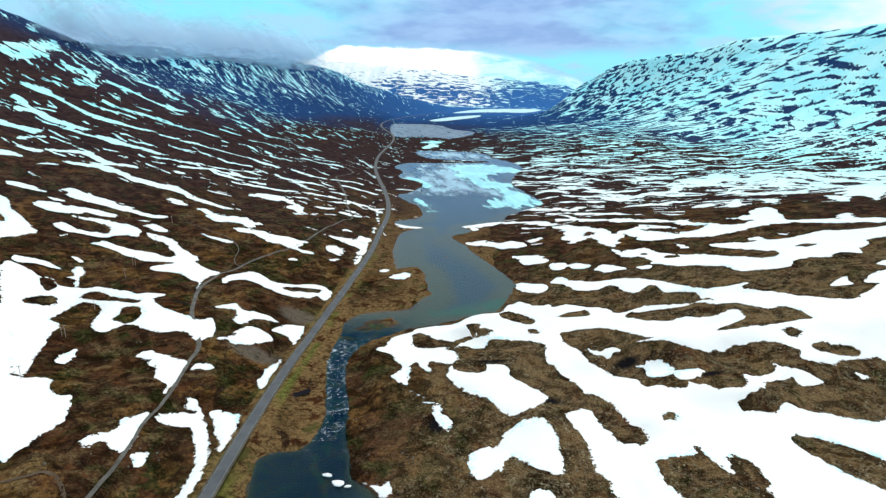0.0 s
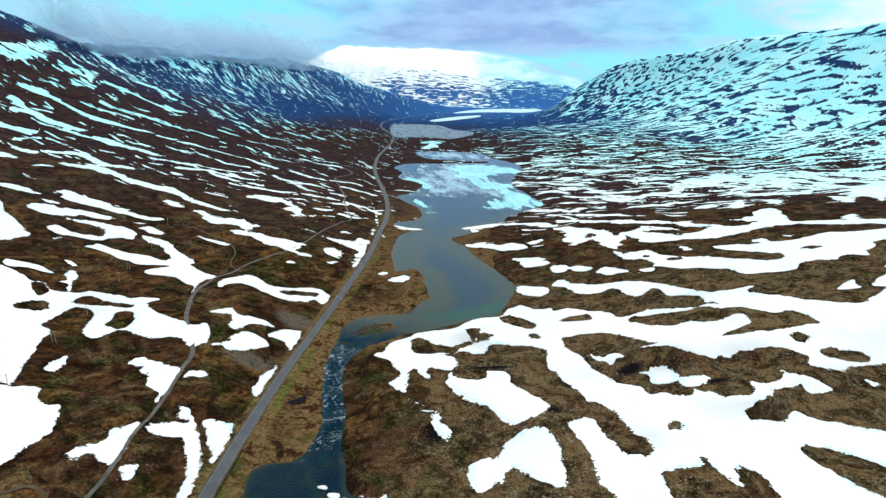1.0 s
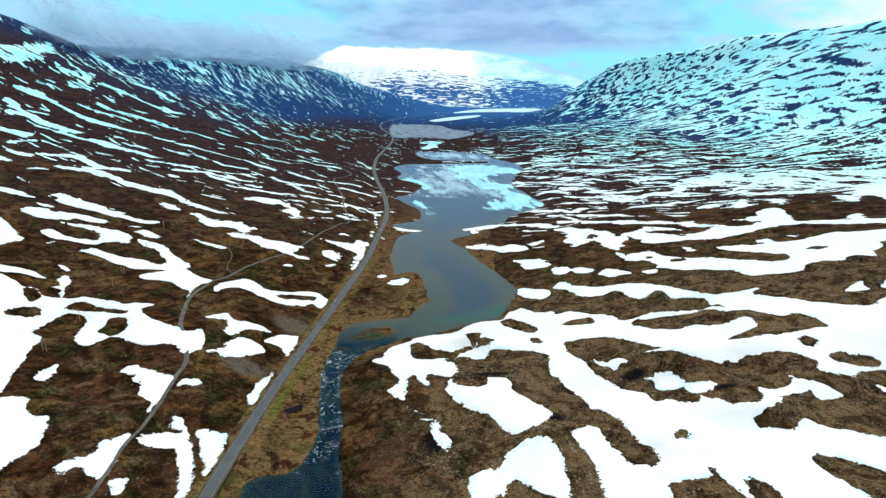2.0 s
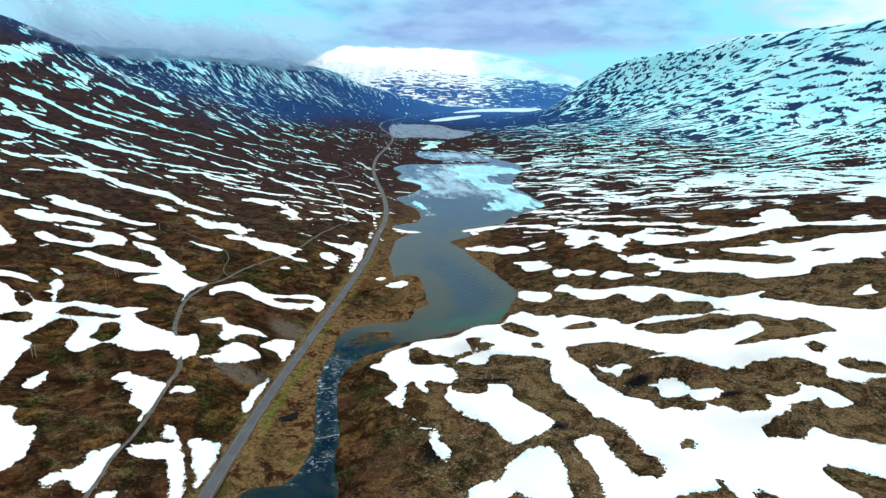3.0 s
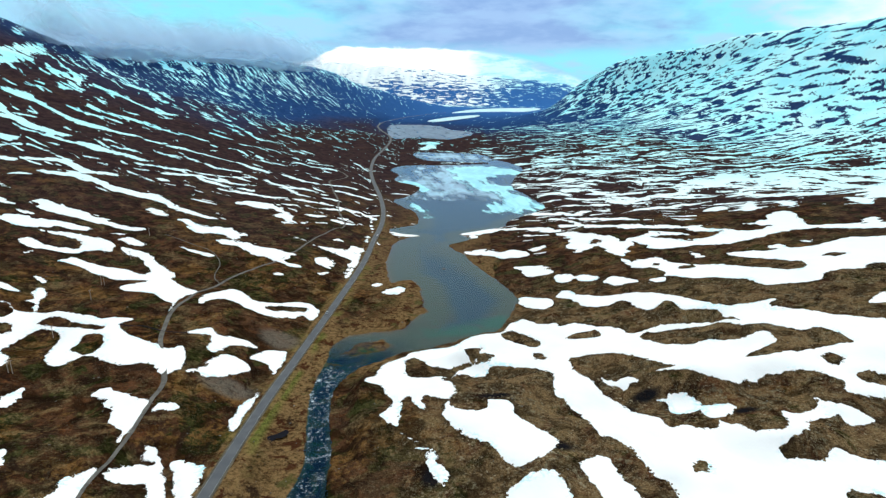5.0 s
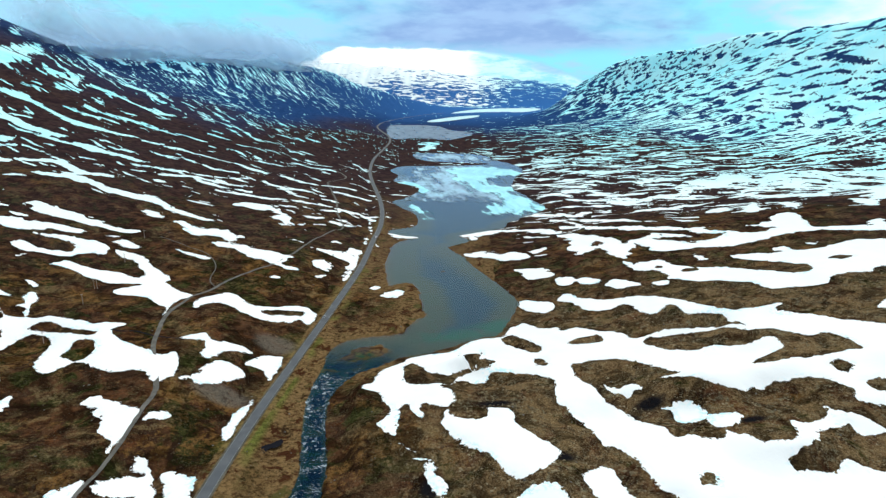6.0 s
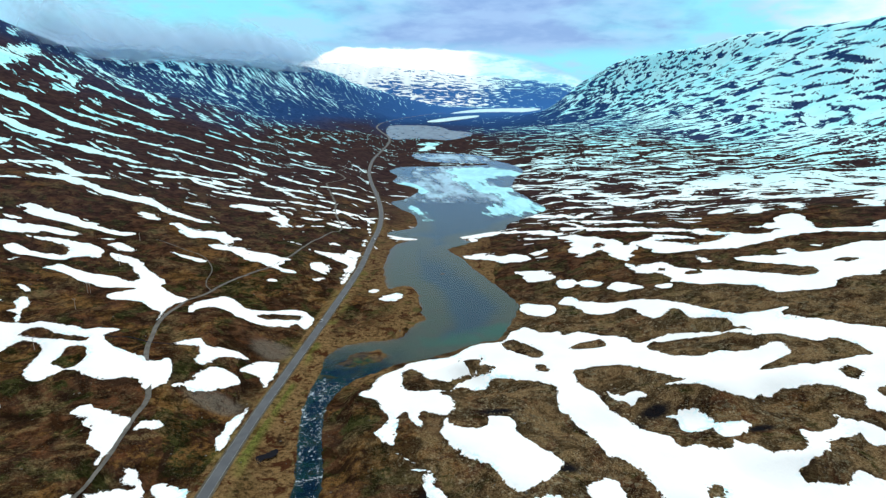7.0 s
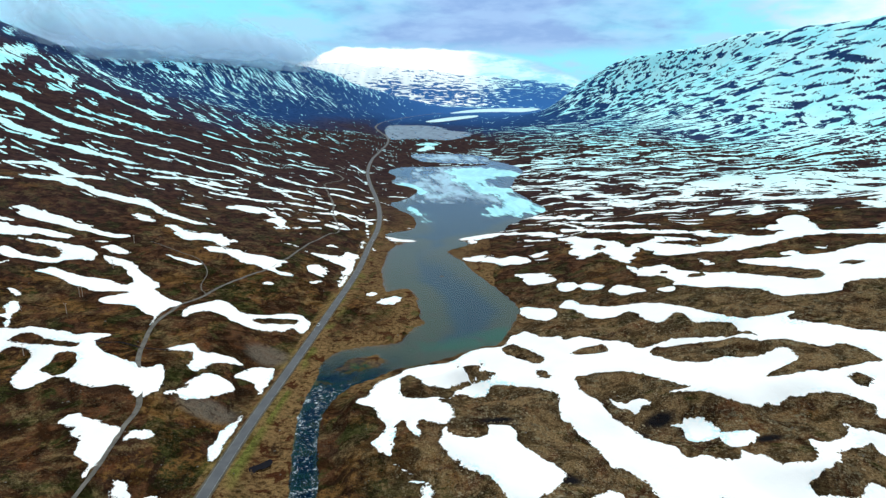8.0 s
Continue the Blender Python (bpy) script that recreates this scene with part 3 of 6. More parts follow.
drift((-85, 552), (-82, 560), (-77, 550), (-82, 544))
drift((-94, 742), (-65, 750), (-50, 734), (-66, 723), (-83, 725))
drift((-91, 947), (-72, 928), (-39, 853), (-48, 826), (-66, 859))
drift((-7, 745), (19, 770), (48, 765), (40, 747), (4, 736))
drift((-3, 723), (11, 737), (11, 721))
drift((-130, 672), (-111, 662), (-112, 631), (-115, 595), (-117, 577), (-120, 631))
drift((-121, 719), (-116, 727), (-113, 693), (-119, 695))
knoll((250, 645), (275, 636), (300, 617), (281, 611), (259, 624))
knoll((222, 632), (243, 625), (260, 613), (245, 616), (225, 624))
drift((326, 932), (357, 902), (385, 875), (400, 823), (423, 799), (426, 754), (442, 717), (450, 674), (466, 663), (707, 1003), (632, 1024), (545, 1032), (473, 1077), (410, 1064), (360, 1033))
knoll((335, 934), (374, 968), (416, 964), (413, 928), (386, 894), (356, 920))
knoll((409, 900), (462, 917), (495, 917), (525, 912), (458, 810), (431, 813), (416, 856))
knoll((440, 767), (548, 910), (496, 792), (456, 711), (439, 712))
knoll((438, 978), (472, 1001), (438, 945))
knoll((540, 958), (569, 969), (558, 950))
knoll((584, 950), (631, 938), (598, 913))
knoll((619, 985), (661, 996), (625, 968))
knoll((572, 994), (631, 1027), (602, 1004))
drift((433, 715), (443, 690), (423, 652), (414, 659))
drift((318, 708), (366, 796), (352, 751), (326, 699))
drift((294, 759), (324, 783), (315, 736), (296, 730))
drift((389, 773), (395, 745), (365, 688), (360, 710))
drift((373, 588), (395, 604), (377, 570))
drift((302, 559), (314, 555), (303, 548))
drift((274, 558), (287, 556), (280, 537), (272, 546))
drift((-514, 660), (-514, 663), (-508, 681), (-489, 676), (-486, 674), (-487, 672), (-501, 672), (-511, 659))
drift((-489, 696), (-494, 709), (-474, 730), (-429, 713), (-397, 716), (-380, 735), (-342, 701), (-315, 686), (-292, 685), (-286, 683), (-288, 677), (-307, 669), (-330, 675), (-360, 696), (-386, 695), (-419, 695), (-461, 709), (-482, 691))
drift((-487, 725), (-490, 733), (-470, 757), (-442, 771), (-439, 770), (-439, 767), (-461, 743), (-483, 723))
drift((-499, 633), (-498, 633), (-484, 630), (-480, 628), (-482, 627), (-496, 631))
drift((-446, 583), (-445, 584), (-429, 582), (-426, 581), (-427, 579), (-442, 581))
drift((-365, 487), (-366, 490), (-366, 497), (-365, 498), (-364, 494), (-364, 488))
drift((-343, 567), (-343, 569), (-328, 575), (-325, 574), (-326, 572), (-341, 567))
drift((-422, 811), (-423, 820), (-411, 819), (-407, 817), (-409, 814), (-416, 807))
drift((-253, 602), (-252, 605), (-233, 610), (-217, 614), (-214, 614), (-215, 609), (-230, 602), (-251, 601))
drift((-224, 591), (-223, 595), (-203, 607), (-181, 603), (-172, 599), (-177, 590), (-198, 592), (-221, 590))
drift((-278, 573), (-276, 574), (-264, 571), (-245, 566), (-242, 564), (-244, 564), (-262, 567), (-275, 572))
drift((-299, 773), (-297, 779), (-268, 781), (-246, 783), (-238, 781), (-242, 771), (-262, 763), (-294, 769))
drift((-256, 777), (-253, 782), (-230, 755), (-210, 724), (-202, 716), (-207, 714), (-224, 736), (-248, 766))
drift((-223, 714), (-222, 718), (-211, 715), (-207, 712), (-209, 709), (-220, 710))
drift((-350, 837), (-350, 842), (-317, 853), (-264, 842), (-229, 847), (-226, 846), (-228, 842), (-261, 832), (-311, 837), (-347, 835))
drift((-422, 887), (-420, 889), (-381, 869), (-340, 869), (-314, 867), (-309, 862), (-312, 860), (-337, 862), (-376, 856), (-417, 883))
drift((-433, 848), (-434, 858), (-406, 886), (-363, 885), (-318, 891), (-314, 887), (-316, 884), (-359, 876), (-398, 870), (-426, 843))
drift((-389, 817), (-388, 821), (-364, 820), (-361, 817), (-362, 814), (-384, 811))
drift((-241, 797), (-240, 801), (-229, 806), (-226, 804), (-228, 800), (-238, 796))
drift((-225, 838), (-224, 843), (-201, 849), (-176, 828), (-169, 825), (-173, 817), (-199, 841), (-222, 835))
drift((-218, 812), (-217, 816), (-177, 815), (-172, 812), (-175, 807), (-215, 810))
drift((-206, 763), (-204, 770), (-186, 771), (-180, 765), (-184, 761), (-202, 760))
drift((-201, 721), (-199, 725), (-193, 727), (-189, 726), (-192, 722), (-198, 719))
drift((-185, 729), (-185, 736), (-175, 739), (-172, 738), (-174, 734), (-182, 727))
drift((-170, 755), (-168, 758), (-158, 754), (-152, 749), (-156, 744), (-166, 750))
drift((-199, 659), (-198, 660), (-180, 653), (-176, 651), (-179, 649), (-197, 657))
drift((-169, 637), (-168, 641), (-162, 643), (-159, 643), (-161, 640), (-167, 635))
drift((-160, 640), (-158, 643), (-140, 647), (-116, 649), (-109, 643), (-114, 639), (-138, 637), (-157, 638))
drift((-151, 600), (-149, 605), (-136, 612), (-130, 610), (-134, 603), (-147, 598))
drift((-151, 674), (-149, 681), (-141, 679), (-136, 678), (-139, 671), (-147, 671))
drift((-178, 826), (-176, 829), (-150, 838), (-131, 821), (-119, 805), (-127, 801), (-147, 826), (-174, 821))
drift((-162, 772), (-161, 776), (-151, 783), (-148, 782), (-150, 778), (-159, 769))
drift((-151, 747), (-150, 752), (-138, 771), (-135, 771), (-137, 766), (-149, 747))
drift((-323, 944), (-321, 950), (-294, 938), (-245, 924), (-210, 905), (-205, 900), (-208, 899), (-243, 916), (-288, 918), (-317, 939))
drift((-286, 916), (-284, 921), (-255, 895), (-251, 891), (-253, 888), (-281, 909))
drift((-239, 980), (-237, 983), (-186, 990), (-182, 986), (-184, 979), (-236, 977))
drift((-208, 944), (-206, 948), (-173, 942), (-150, 941), (-146, 935), (-149, 933), (-170, 926), (-204, 939))
drift((-272, 978), (-270, 982), (-224, 986), (-219, 981), (-221, 976), (-268, 974))
drift((-311, 999), (-310, 1006), (-272, 989), (-267, 985), (-270, 983), (-306, 992))
drift((-290, 1062), (-287, 1062), (-251, 1020), (-246, 1012), (-249, 1014), (-283, 1050))
drift((-254, 883), (-253, 887), (-225, 879), (-221, 875), (-223, 874), (-251, 880))
drift((-217, 888), (-216, 894), (-191, 877), (-186, 872), (-189, 869), (-212, 877))
drift((-148, 885), (-129, 811), (-119, 757), (-99, 681), (-116, 738), (-126, 791))
drift((-842, 1085), (-847, 1103), (-828, 1119), (-802, 1118), (-749, 1085), (-699, 1068), (-662, 1065), (-620, 1053), (-577, 1066), (-574, 1065), (-571, 1054), (-599, 1017), (-633, 1018), (-663, 1014), (-733, 1060), (-777, 1081), (-803, 1083), (-830, 1080))
drift((-761, 958), (-776, 991), (-701, 937), (-670, 941), (-638, 933), (-617, 934), (-612, 932), (-611, 925), (-619, 904), (-647, 907), (-681, 909), (-744, 949))
drift((-708, 893), (-717, 913), (-706, 943), (-695, 940), (-691, 922), (-700, 890))
drift((-720, 953), (-721, 958), (-704, 977), (-698, 974), (-697, 967), (-716, 950))
drift((-730, 996), (-731, 1003), (-720, 1012), (-718, 1012), (-718, 1008), (-723, 992))
drift((-664, 893), (-666, 899), (-633, 900), (-597, 909), (-549, 915), (-499, 902), (-480, 907), (-476, 906), (-478, 903), (-494, 893), (-533, 887), (-586, 892), (-627, 891), (-660, 890))
drift((-649, 814), (-650, 823), (-625, 816), (-619, 815), (-619, 808), (-639, 809))
drift((-601, 753), (-607, 767), (-608, 818), (-592, 827), (-557, 811), (-530, 794), (-517, 782), (-520, 778), (-551, 802), (-585, 818), (-604, 813), (-595, 753))
drift((-578, 722), (-582, 735), (-562, 732), (-558, 760), (-542, 789), (-501, 771), (-467, 758), (-445, 764), (-442, 763), (-442, 759), (-456, 741), (-485, 746), (-528, 768), (-550, 748), (-554, 720), (-567, 716))
drift((-552, 743), (-552, 745), (-535, 747), (-530, 745), (-530, 739), (-549, 741))
drift((-505, 703), (-507, 712), (-488, 710), (-476, 732), (-469, 727), (-469, 722), (-476, 693), (-494, 694))
drift((-755, 1183), (-760, 1210), (-741, 1205), (-711, 1191), (-658, 1198), (-599, 1170), (-565, 1167), (-558, 1161), (-559, 1154), (-592, 1156), (-648, 1177), (-700, 1173), (-723, 1175), (-743, 1182))
drift((-757, 1141), (-762, 1159), (-739, 1147), (-728, 1142), (-725, 1126), (-745, 1132))
drift((-727, 1132), (-729, 1140), (-688, 1134), (-681, 1131), (-682, 1124), (-713, 1115))
drift((-786, 1275), (-785, 1290), (-753, 1265), (-743, 1259), (-746, 1252), (-772, 1266))
drift((-739, 1264), (-737, 1267), (-703, 1257), (-684, 1240), (-684, 1224), (-731, 1257))
drift((-698, 1145), (-697, 1149), (-662, 1135), (-656, 1130), (-658, 1128), (-690, 1138))
drift((-852, 1358), (-856, 1378), (-822, 1385), (-768, 1378), (-710, 1365), (-669, 1360), (-660, 1354), (-661, 1343), (-693, 1331), (-757, 1359), (-809, 1363), (-842, 1356))
drift((-880, 1555), (-917, 1636), (-824, 1574), (-762, 1495), (-738, 1480), (-744, 1459), (-789, 1507), (-844, 1508))
drift((-822, 1602), (-842, 1653), (-750, 1529), (-739, 1516), (-745, 1518), (-803, 1576))
drift((-698, 1334), (-697, 1351), (-661, 1317), (-647, 1312), (-643, 1281), (-677, 1312))
drift((-562, 1040), (-563, 1047), (-544, 1069), (-536, 1068), (-530, 1042), (-557, 1037))
drift((-509, 967), (-507, 968), (-463, 954), (-457, 950), (-459, 945), (-504, 963))
drift((-553, 930), (-552, 935), (-527, 946), (-520, 944), (-521, 935), (-548, 929))
drift((-581, 950), (-581, 955), (-572, 963), (-568, 964), (-568, 956), (-576, 947))
drift((-606, 862), (-606, 865), (-594, 872), (-591, 870), (-592, 868), (-602, 860))
drift((-540, 841), (-540, 845), (-526, 848), (-521, 845), (-522, 841), (-537, 840))
drift((-488, 875), (-487, 881), (-452, 893), (-412, 900), (-406, 899), (-408, 892), (-447, 884), (-483, 873))
drift((-468, 841), (-469, 847), (-444, 860), (-441, 860), (-442, 857), (-464, 838))
drift((-851, 1265), (-854, 1277), (-839, 1311), (-823, 1303), (-817, 1275), (-843, 1261))
drift((-589, 1163), (-588, 1169), (-559, 1178), (-525, 1177), (-483, 1143), (-476, 1139), (-480, 1134), (-513, 1148), (-555, 1169), (-583, 1160))
drift((-527, 1040), (-528, 1048), (-483, 1036), (-444, 1037), (-392, 1031), (-342, 1013), (-326, 995), (-330, 979), (-387, 1018), (-438, 1023), (-476, 1021), (-520, 1031))
drift((-487, 958), (-486, 963), (-439, 961), (-411, 960), (-368, 968), (-364, 964), (-365, 959), (-409, 955), (-436, 955), (-481, 954))
drift((-451, 883), (-451, 891), (-420, 900), (-387, 903), (-344, 939), (-340, 938), (-342, 933), (-384, 895), (-418, 894), (-446, 881))
drift((-748, 1588), (-745, 1595), (-687, 1546), (-647, 1491), (-621, 1470), (-627, 1444), (-678, 1525), (-737, 1577))
drift((-675, 1540), (-669, 1536), (-598, 1418), (-579, 1384), (-592, 1405), (-663, 1522))
drift((-681, 1349), (-680, 1356), (-652, 1378), (-647, 1376), (-649, 1371), (-673, 1342))
drift((-648, 1562), (-643, 1562), (-552, 1457), (-496, 1394), (-456, 1373), (-448, 1363), (-448, 1350), (-491, 1379), (-546, 1440), (-640, 1553))
drift((-561, 1412), (-557, 1416), (-519, 1368), (-511, 1363), (-515, 1356), (-545, 1385))
drift((-538, 1251), (-537, 1257), (-506, 1270), (-493, 1248), (-495, 1243), (-532, 1247))
drift((-557, 1326), (-555, 1331), (-512, 1317), (-507, 1313), (-510, 1310), (-553, 1324))
drift((-652, 1800), (-647, 1799), (-576, 1691), (-544, 1664), (-536, 1654), (-541, 1656), (-572, 1679), (-630, 1752))
drift((-566, 1562), (-562, 1562), (-526, 1521), (-517, 1514), (-522, 1509), (-557, 1547))
drift((-575, 1797), (-568, 1791), (-513, 1718), (-497, 1681), (-508, 1702), (-563, 1776))
drift((-480, 1522), (-477, 1525), (-442, 1505), (-435, 1504), (-439, 1493), (-473, 1511))
drift((-433, 1507), (-429, 1510), (-392, 1504), (-384, 1492), (-390, 1497), (-428, 1506))
drift((-456, 1208), (-455, 1215), (-402, 1212), (-397, 1209), (-399, 1203), (-450, 1201))
drift((-434, 1373), (-430, 1373), (-374, 1274), (-366, 1266), (-371, 1262), (-425, 1359))
drift((-378, 1215), (-375, 1217), (-329, 1198), (-324, 1195), (-328, 1192), (-373, 1210))
drift((-364, 1312), (-361, 1314), (-330, 1270), (-324, 1261), (-327, 1257), (-351, 1278))
drift((-375, 1101), (-374, 1109), (-324, 1121), (-320, 1117), (-322, 1114), (-371, 1099))
drift((-334, 1161), (-332, 1167), (-279, 1133), (-261, 1102), (-252, 1088), (-257, 1087), (-277, 1124), (-328, 1151))
drift((-461, 1071), (-461, 1077), (-449, 1080), (-444, 1077), (-446, 1072), (-456, 1066))
drift((-439, 1134), (-436, 1133), (-414, 1119), (-410, 1116), (-413, 1114), (-432, 1123))
drift((-405, 1144), (-400, 1140), (-377, 1110), (-369, 1097), (-374, 1100), (-397, 1130))
drift((-325, 1192), (-323, 1196), (-280, 1182), (-273, 1169), (-276, 1167), (-321, 1188))
drift((-778, 1816), (-764, 1796), (-665, 1617), (-653, 1600), (-660, 1605), (-744, 1749))
drift((90, 1373), (94, 1378), (147, 1382), (153, 1366), (144, 1354), (94, 1366))
drift((146, 1319), (151, 1327), (183, 1313), (187, 1303), (180, 1295), (149, 1308))
drift((96, 1264), (100, 1271), (143, 1237), (147, 1230), (142, 1226), (98, 1254))
drift((80, 1212), (84, 1216), (168, 1161), (171, 1153), (167, 1153), (83, 1201))
drift((87, 1069), (91, 1079), (130, 1109), (177, 1081), (210, 1042), (214, 1034), (207, 1029), (175, 1067), (128, 1098), (89, 1064))
drift((118, 990), (122, 995), (142, 1007), (172, 991), (177, 986), (171, 982), (139, 988), (121, 986))
drift((159, 957), (163, 964), (193, 953), (238, 955), (285, 937), (336, 912), (338, 894), (329, 891), (281, 923), (235, 943), (191, 941), (161, 949))
drift((202, 1026), (208, 1030), (235, 982), (286, 971), (289, 966), (284, 965), (231, 966), (205, 1014))
drift((217, 934), (226, 941), (247, 922), (262, 930), (265, 918), (257, 911), (237, 885), (219, 913))
drift((189, 908), (194, 913), (213, 903), (215, 896), (210, 890), (189, 891))
drift((227, 838), (230, 842), (252, 850), (269, 844), (287, 840), (305, 848), (308, 847), (303, 843), (281, 820), (263, 823), (237, 803), (222, 813))
drift((185, 842), (188, 847), (201, 852), (203, 849), (199, 842), (186, 839))
drift((91, 858), (95, 866), (128, 845), (132, 836), (126, 833), (93, 848))
drift((128, 845), (133, 850), (149, 830), (172, 847), (174, 840), (168, 829), (146, 810), (130, 832))
drift((112, 807), (115, 809), (136, 738), (138, 728), (135, 729), (112, 788))
drift((135, 782), (141, 801), (163, 737), (191, 738), (202, 717), (200, 701), (197, 699), (187, 722), (161, 724), (133, 762))
drift((202, 691), (205, 694), (213, 688), (214, 686), (212, 684), (203, 688))
drift((45, 758), (48, 764), (75, 748), (120, 718), (123, 700), (116, 698), (74, 735), (47, 751))
drift((193, 636), (195, 638), (217, 633), (229, 625), (230, 622), (227, 621), (215, 628), (194, 634))
drift((168, 629), (170, 630), (185, 622), (204, 610), (225, 606), (230, 597), (221, 595), (201, 599), (183, 616), (169, 627))
drift((272, 1074), (276, 1077), (330, 1057), (367, 1000), (370, 983), (360, 978), (325, 1042), (274, 1066))
drift((192, 1102), (196, 1106), (261, 1074), (263, 1069), (259, 1066), (194, 1092))
drift((237, 1175), (241, 1180), (339, 1161), (343, 1155), (334, 1142), (239, 1168))
drift((178, 1220), (182, 1227), (238, 1193), (241, 1186), (236, 1182), (180, 1212))
drift((289, 1357), (298, 1371), (353, 1390), (385, 1391), (390, 1386), (382, 1380), (350, 1376), (293, 1345))
drift((225, 1419), (230, 1421), (296, 1361), (299, 1347), (292, 1342), (228, 1409))
drift((162, 1446), (167, 1449), (219, 1350), (310, 1262), (312, 1250), (308, 1251), (216, 1333), (165, 1432))
drift((348, 1308), (354, 1317), (373, 1321), (376, 1312), (368, 1304), (350, 1301))
drift((346, 1204), (353, 1209), (430, 1242), (439, 1236), (422, 1216), (349, 1196))
drift((-149, 1798), (-126, 1836), (-96, 1852), (-74, 1832), (-94, 1763), (-93, 1660), (-110, 1625), (-130, 1647), (-126, 1737))
drift((104, 697), (120, 690), (141, 663), (158, 638), (161, 625), (171, 628), (171, 614), (161, 610), (155, 594), (147, 602), (144, 628), (138, 647), (131, 627), (123, 614), (116, 625), (116, 658), (112, 680))
drift((165, 627), (183, 627), (200, 621), (221, 613), (231, 599), (213, 588), (195, 587), (182, 601), (175, 617))
drift((210, 570), (214, 565), (216, 555), (210, 555))
knoll((108, 728), (130, 714), (151, 681), (178, 656), (208, 651), (232, 638), (230, 633), (210, 635), (180, 641), (163, 633), (153, 657), (126, 687))
knoll((162, 642), (182, 646), (196, 630), (221, 621), (233, 605), (215, 612), (189, 626), (168, 628), (160, 626))
knoll((246, 644), (266, 641), (289, 623), (303, 617), (290, 606), (272, 616), (255, 627))
knoll((170, 549), (176, 545), (173, 539), (168, 543))
knoll((186, 529), (203, 541), (200, 527), (186, 523))
knoll((148, 541), (166, 532), (171, 519), (167, 508), (157, 509), (147, 516))
drift((190, 630), (209, 633), (222, 627), (218, 623), (201, 627))
drift((-491, 552), (-466, 549), (-455, 545), (-438, 525), (-421, 515), (-403, 499), (-384, 484), (-384, 475), (-387, 465), (-392, 453), (-401, 441))
knoll((-450, 501), (-432, 505), (-422, 497), (-421, 491), (-431, 477))
drift((-685, 795), (-677, 824), (-649, 829), (-624, 840), (-622, 814), (-650, 809), (-665, 771))
drift((-590, 676), (-574, 690), (-542, 684), (-544, 669), (-576, 659))
drift((-1048, 1322), (-1069, 1433), (-1093, 1524), (-1124, 1604), (-1094, 1574), (-1063, 1543), (-1014, 1428), (-981, 1363), (-970, 1296), (-977, 1273), (-998, 1256))
drift((-1240, 1723), (-1212, 1669), (-1165, 1591), (-1179, 1597), (-1221, 1662))
drift((-941, 1345), (-928, 1375), (-910, 1406), (-896, 1420), (-863, 1349), (-835, 1286), (-840, 1255), (-869, 1274), (-861, 1298), (-879, 1346), (-895, 1324), (-917, 1320))
drift((-1164, 1823), (-1153, 1840), (-1100, 1792), (-1020, 1724), (-972, 1681), (-975, 1659), (-1025, 1680), (-1103, 1757), (-1136, 1785))
drift((-1150, 1950), (-1141, 1983), (-1103, 1946), (-1083, 1940), (-1082, 1916), (-1111, 1928))
drift((-1080, 2087), (-1047, 2091), (-1015, 2082), (-981, 2090), (-988, 2063), (-1020, 2051), (-1050, 2056))
drift((-1045, 2140), (-1017, 2174), (-976, 2171), (-933, 2150), (-940, 2129), (-975, 2121), (-1016, 2127))
# the near valley floor, bare first, then its snow
knoll((-82.5, 461.5), (-40.5, 410.5), (-8.5, 430), (13.5, 454.5), (31.5, 459), (40, 483.5), (63.5, 468), (83.5, 454.5), (117.5, 434.5), (148, 429.5), (179, 401.5), (195, 405), (216, 396), (229.5, 389), (245, 375.5), (267, 369), (330, 400), (300, 300), (200, 185), (-45, 185), (-52, 240), (-60, 300), (-66, 360), (-60, 395))
knoll((-380, 406), (-363, 434), (-338, 446.5), (-346, 491.5), (-341.5, 513.5), (-304, 543), (-253, 520), (-206, 493.5), (-192.5, 497), (-166.5, 478.5), (-135.5, 504), (-113, 494), (-115, 358.5), (-112.5, 277.5), (-112.5, 230), (-108, 190), (-200, 175), (-300, 250), (-360, 400))
drift((61.5, 450.5), (70.5, 439.5), (81.5, 442), (95.5, 429.5), (110, 424.5), (114.5, 416.5), (125.5, 418), (138, 422), (165.5, 413), (175.5, 385.5), (193, 400), (205, 388.5), (226.5, 384), (242.5, 371), (261, 369), (310, 400), (300, 320), (190, 186), (86, 186), (70, 199), (63, 217), (60.5, 227.5), (60, 245.5), (55, 257), (49.5, 287), (54, 327), (52, 334.5), (55, 358))
knoll((60, 322.5), (64.5, 320), (65, 301), (67, 288.5), (72.5, 285.5), (78.5, 279.5), (82, 272.5), (84, 260), (85.5, 255), (89, 251), (89, 242.5), (85, 239.5), (79, 242), (73, 245.5), (73.5, 250), (75, 252.5), (70, 260), (70, 266), (67.5, 271), (62.5, 273.5), (54, 263), (47.5, 257.5), (41.5, 260), (40, 289), (47.5, 326), (54.5, 329.5), (58.5, 327.5))
drift((-58, 350), (-54, 360), (-52.5, 370.5), (-49, 388), (-39, 403.5), (-37.5, 410.5), (-20.5, 418.5), (-6, 423.5), (1, 432.5), (13, 440.5), (28, 442.5), (36, 463.5), (47, 473.5), (58, 456.5), (72.5, 437.5), (58, 342.5), (55.5, 353), (48.5, 360.5), (32, 374), (20, 376), (16, 370), (8, 366.5), (-1, 368.5), (-7, 357), (-11.5, 361), (-10.5, 351.5), (-4.5, 343.5), (-3.5, 330), (-8.5, 323.5), (-19, 330), (-22.5, 328), (-19, 314.5), (-21, 313), (-25, 320), (-29.5, 333), (-33, 327.5), (-31, 301), (-34, 298), (-42.5, 306.5), (-39.5, 313), (-38, 330), (-43, 338), (-47.5, 350.5))
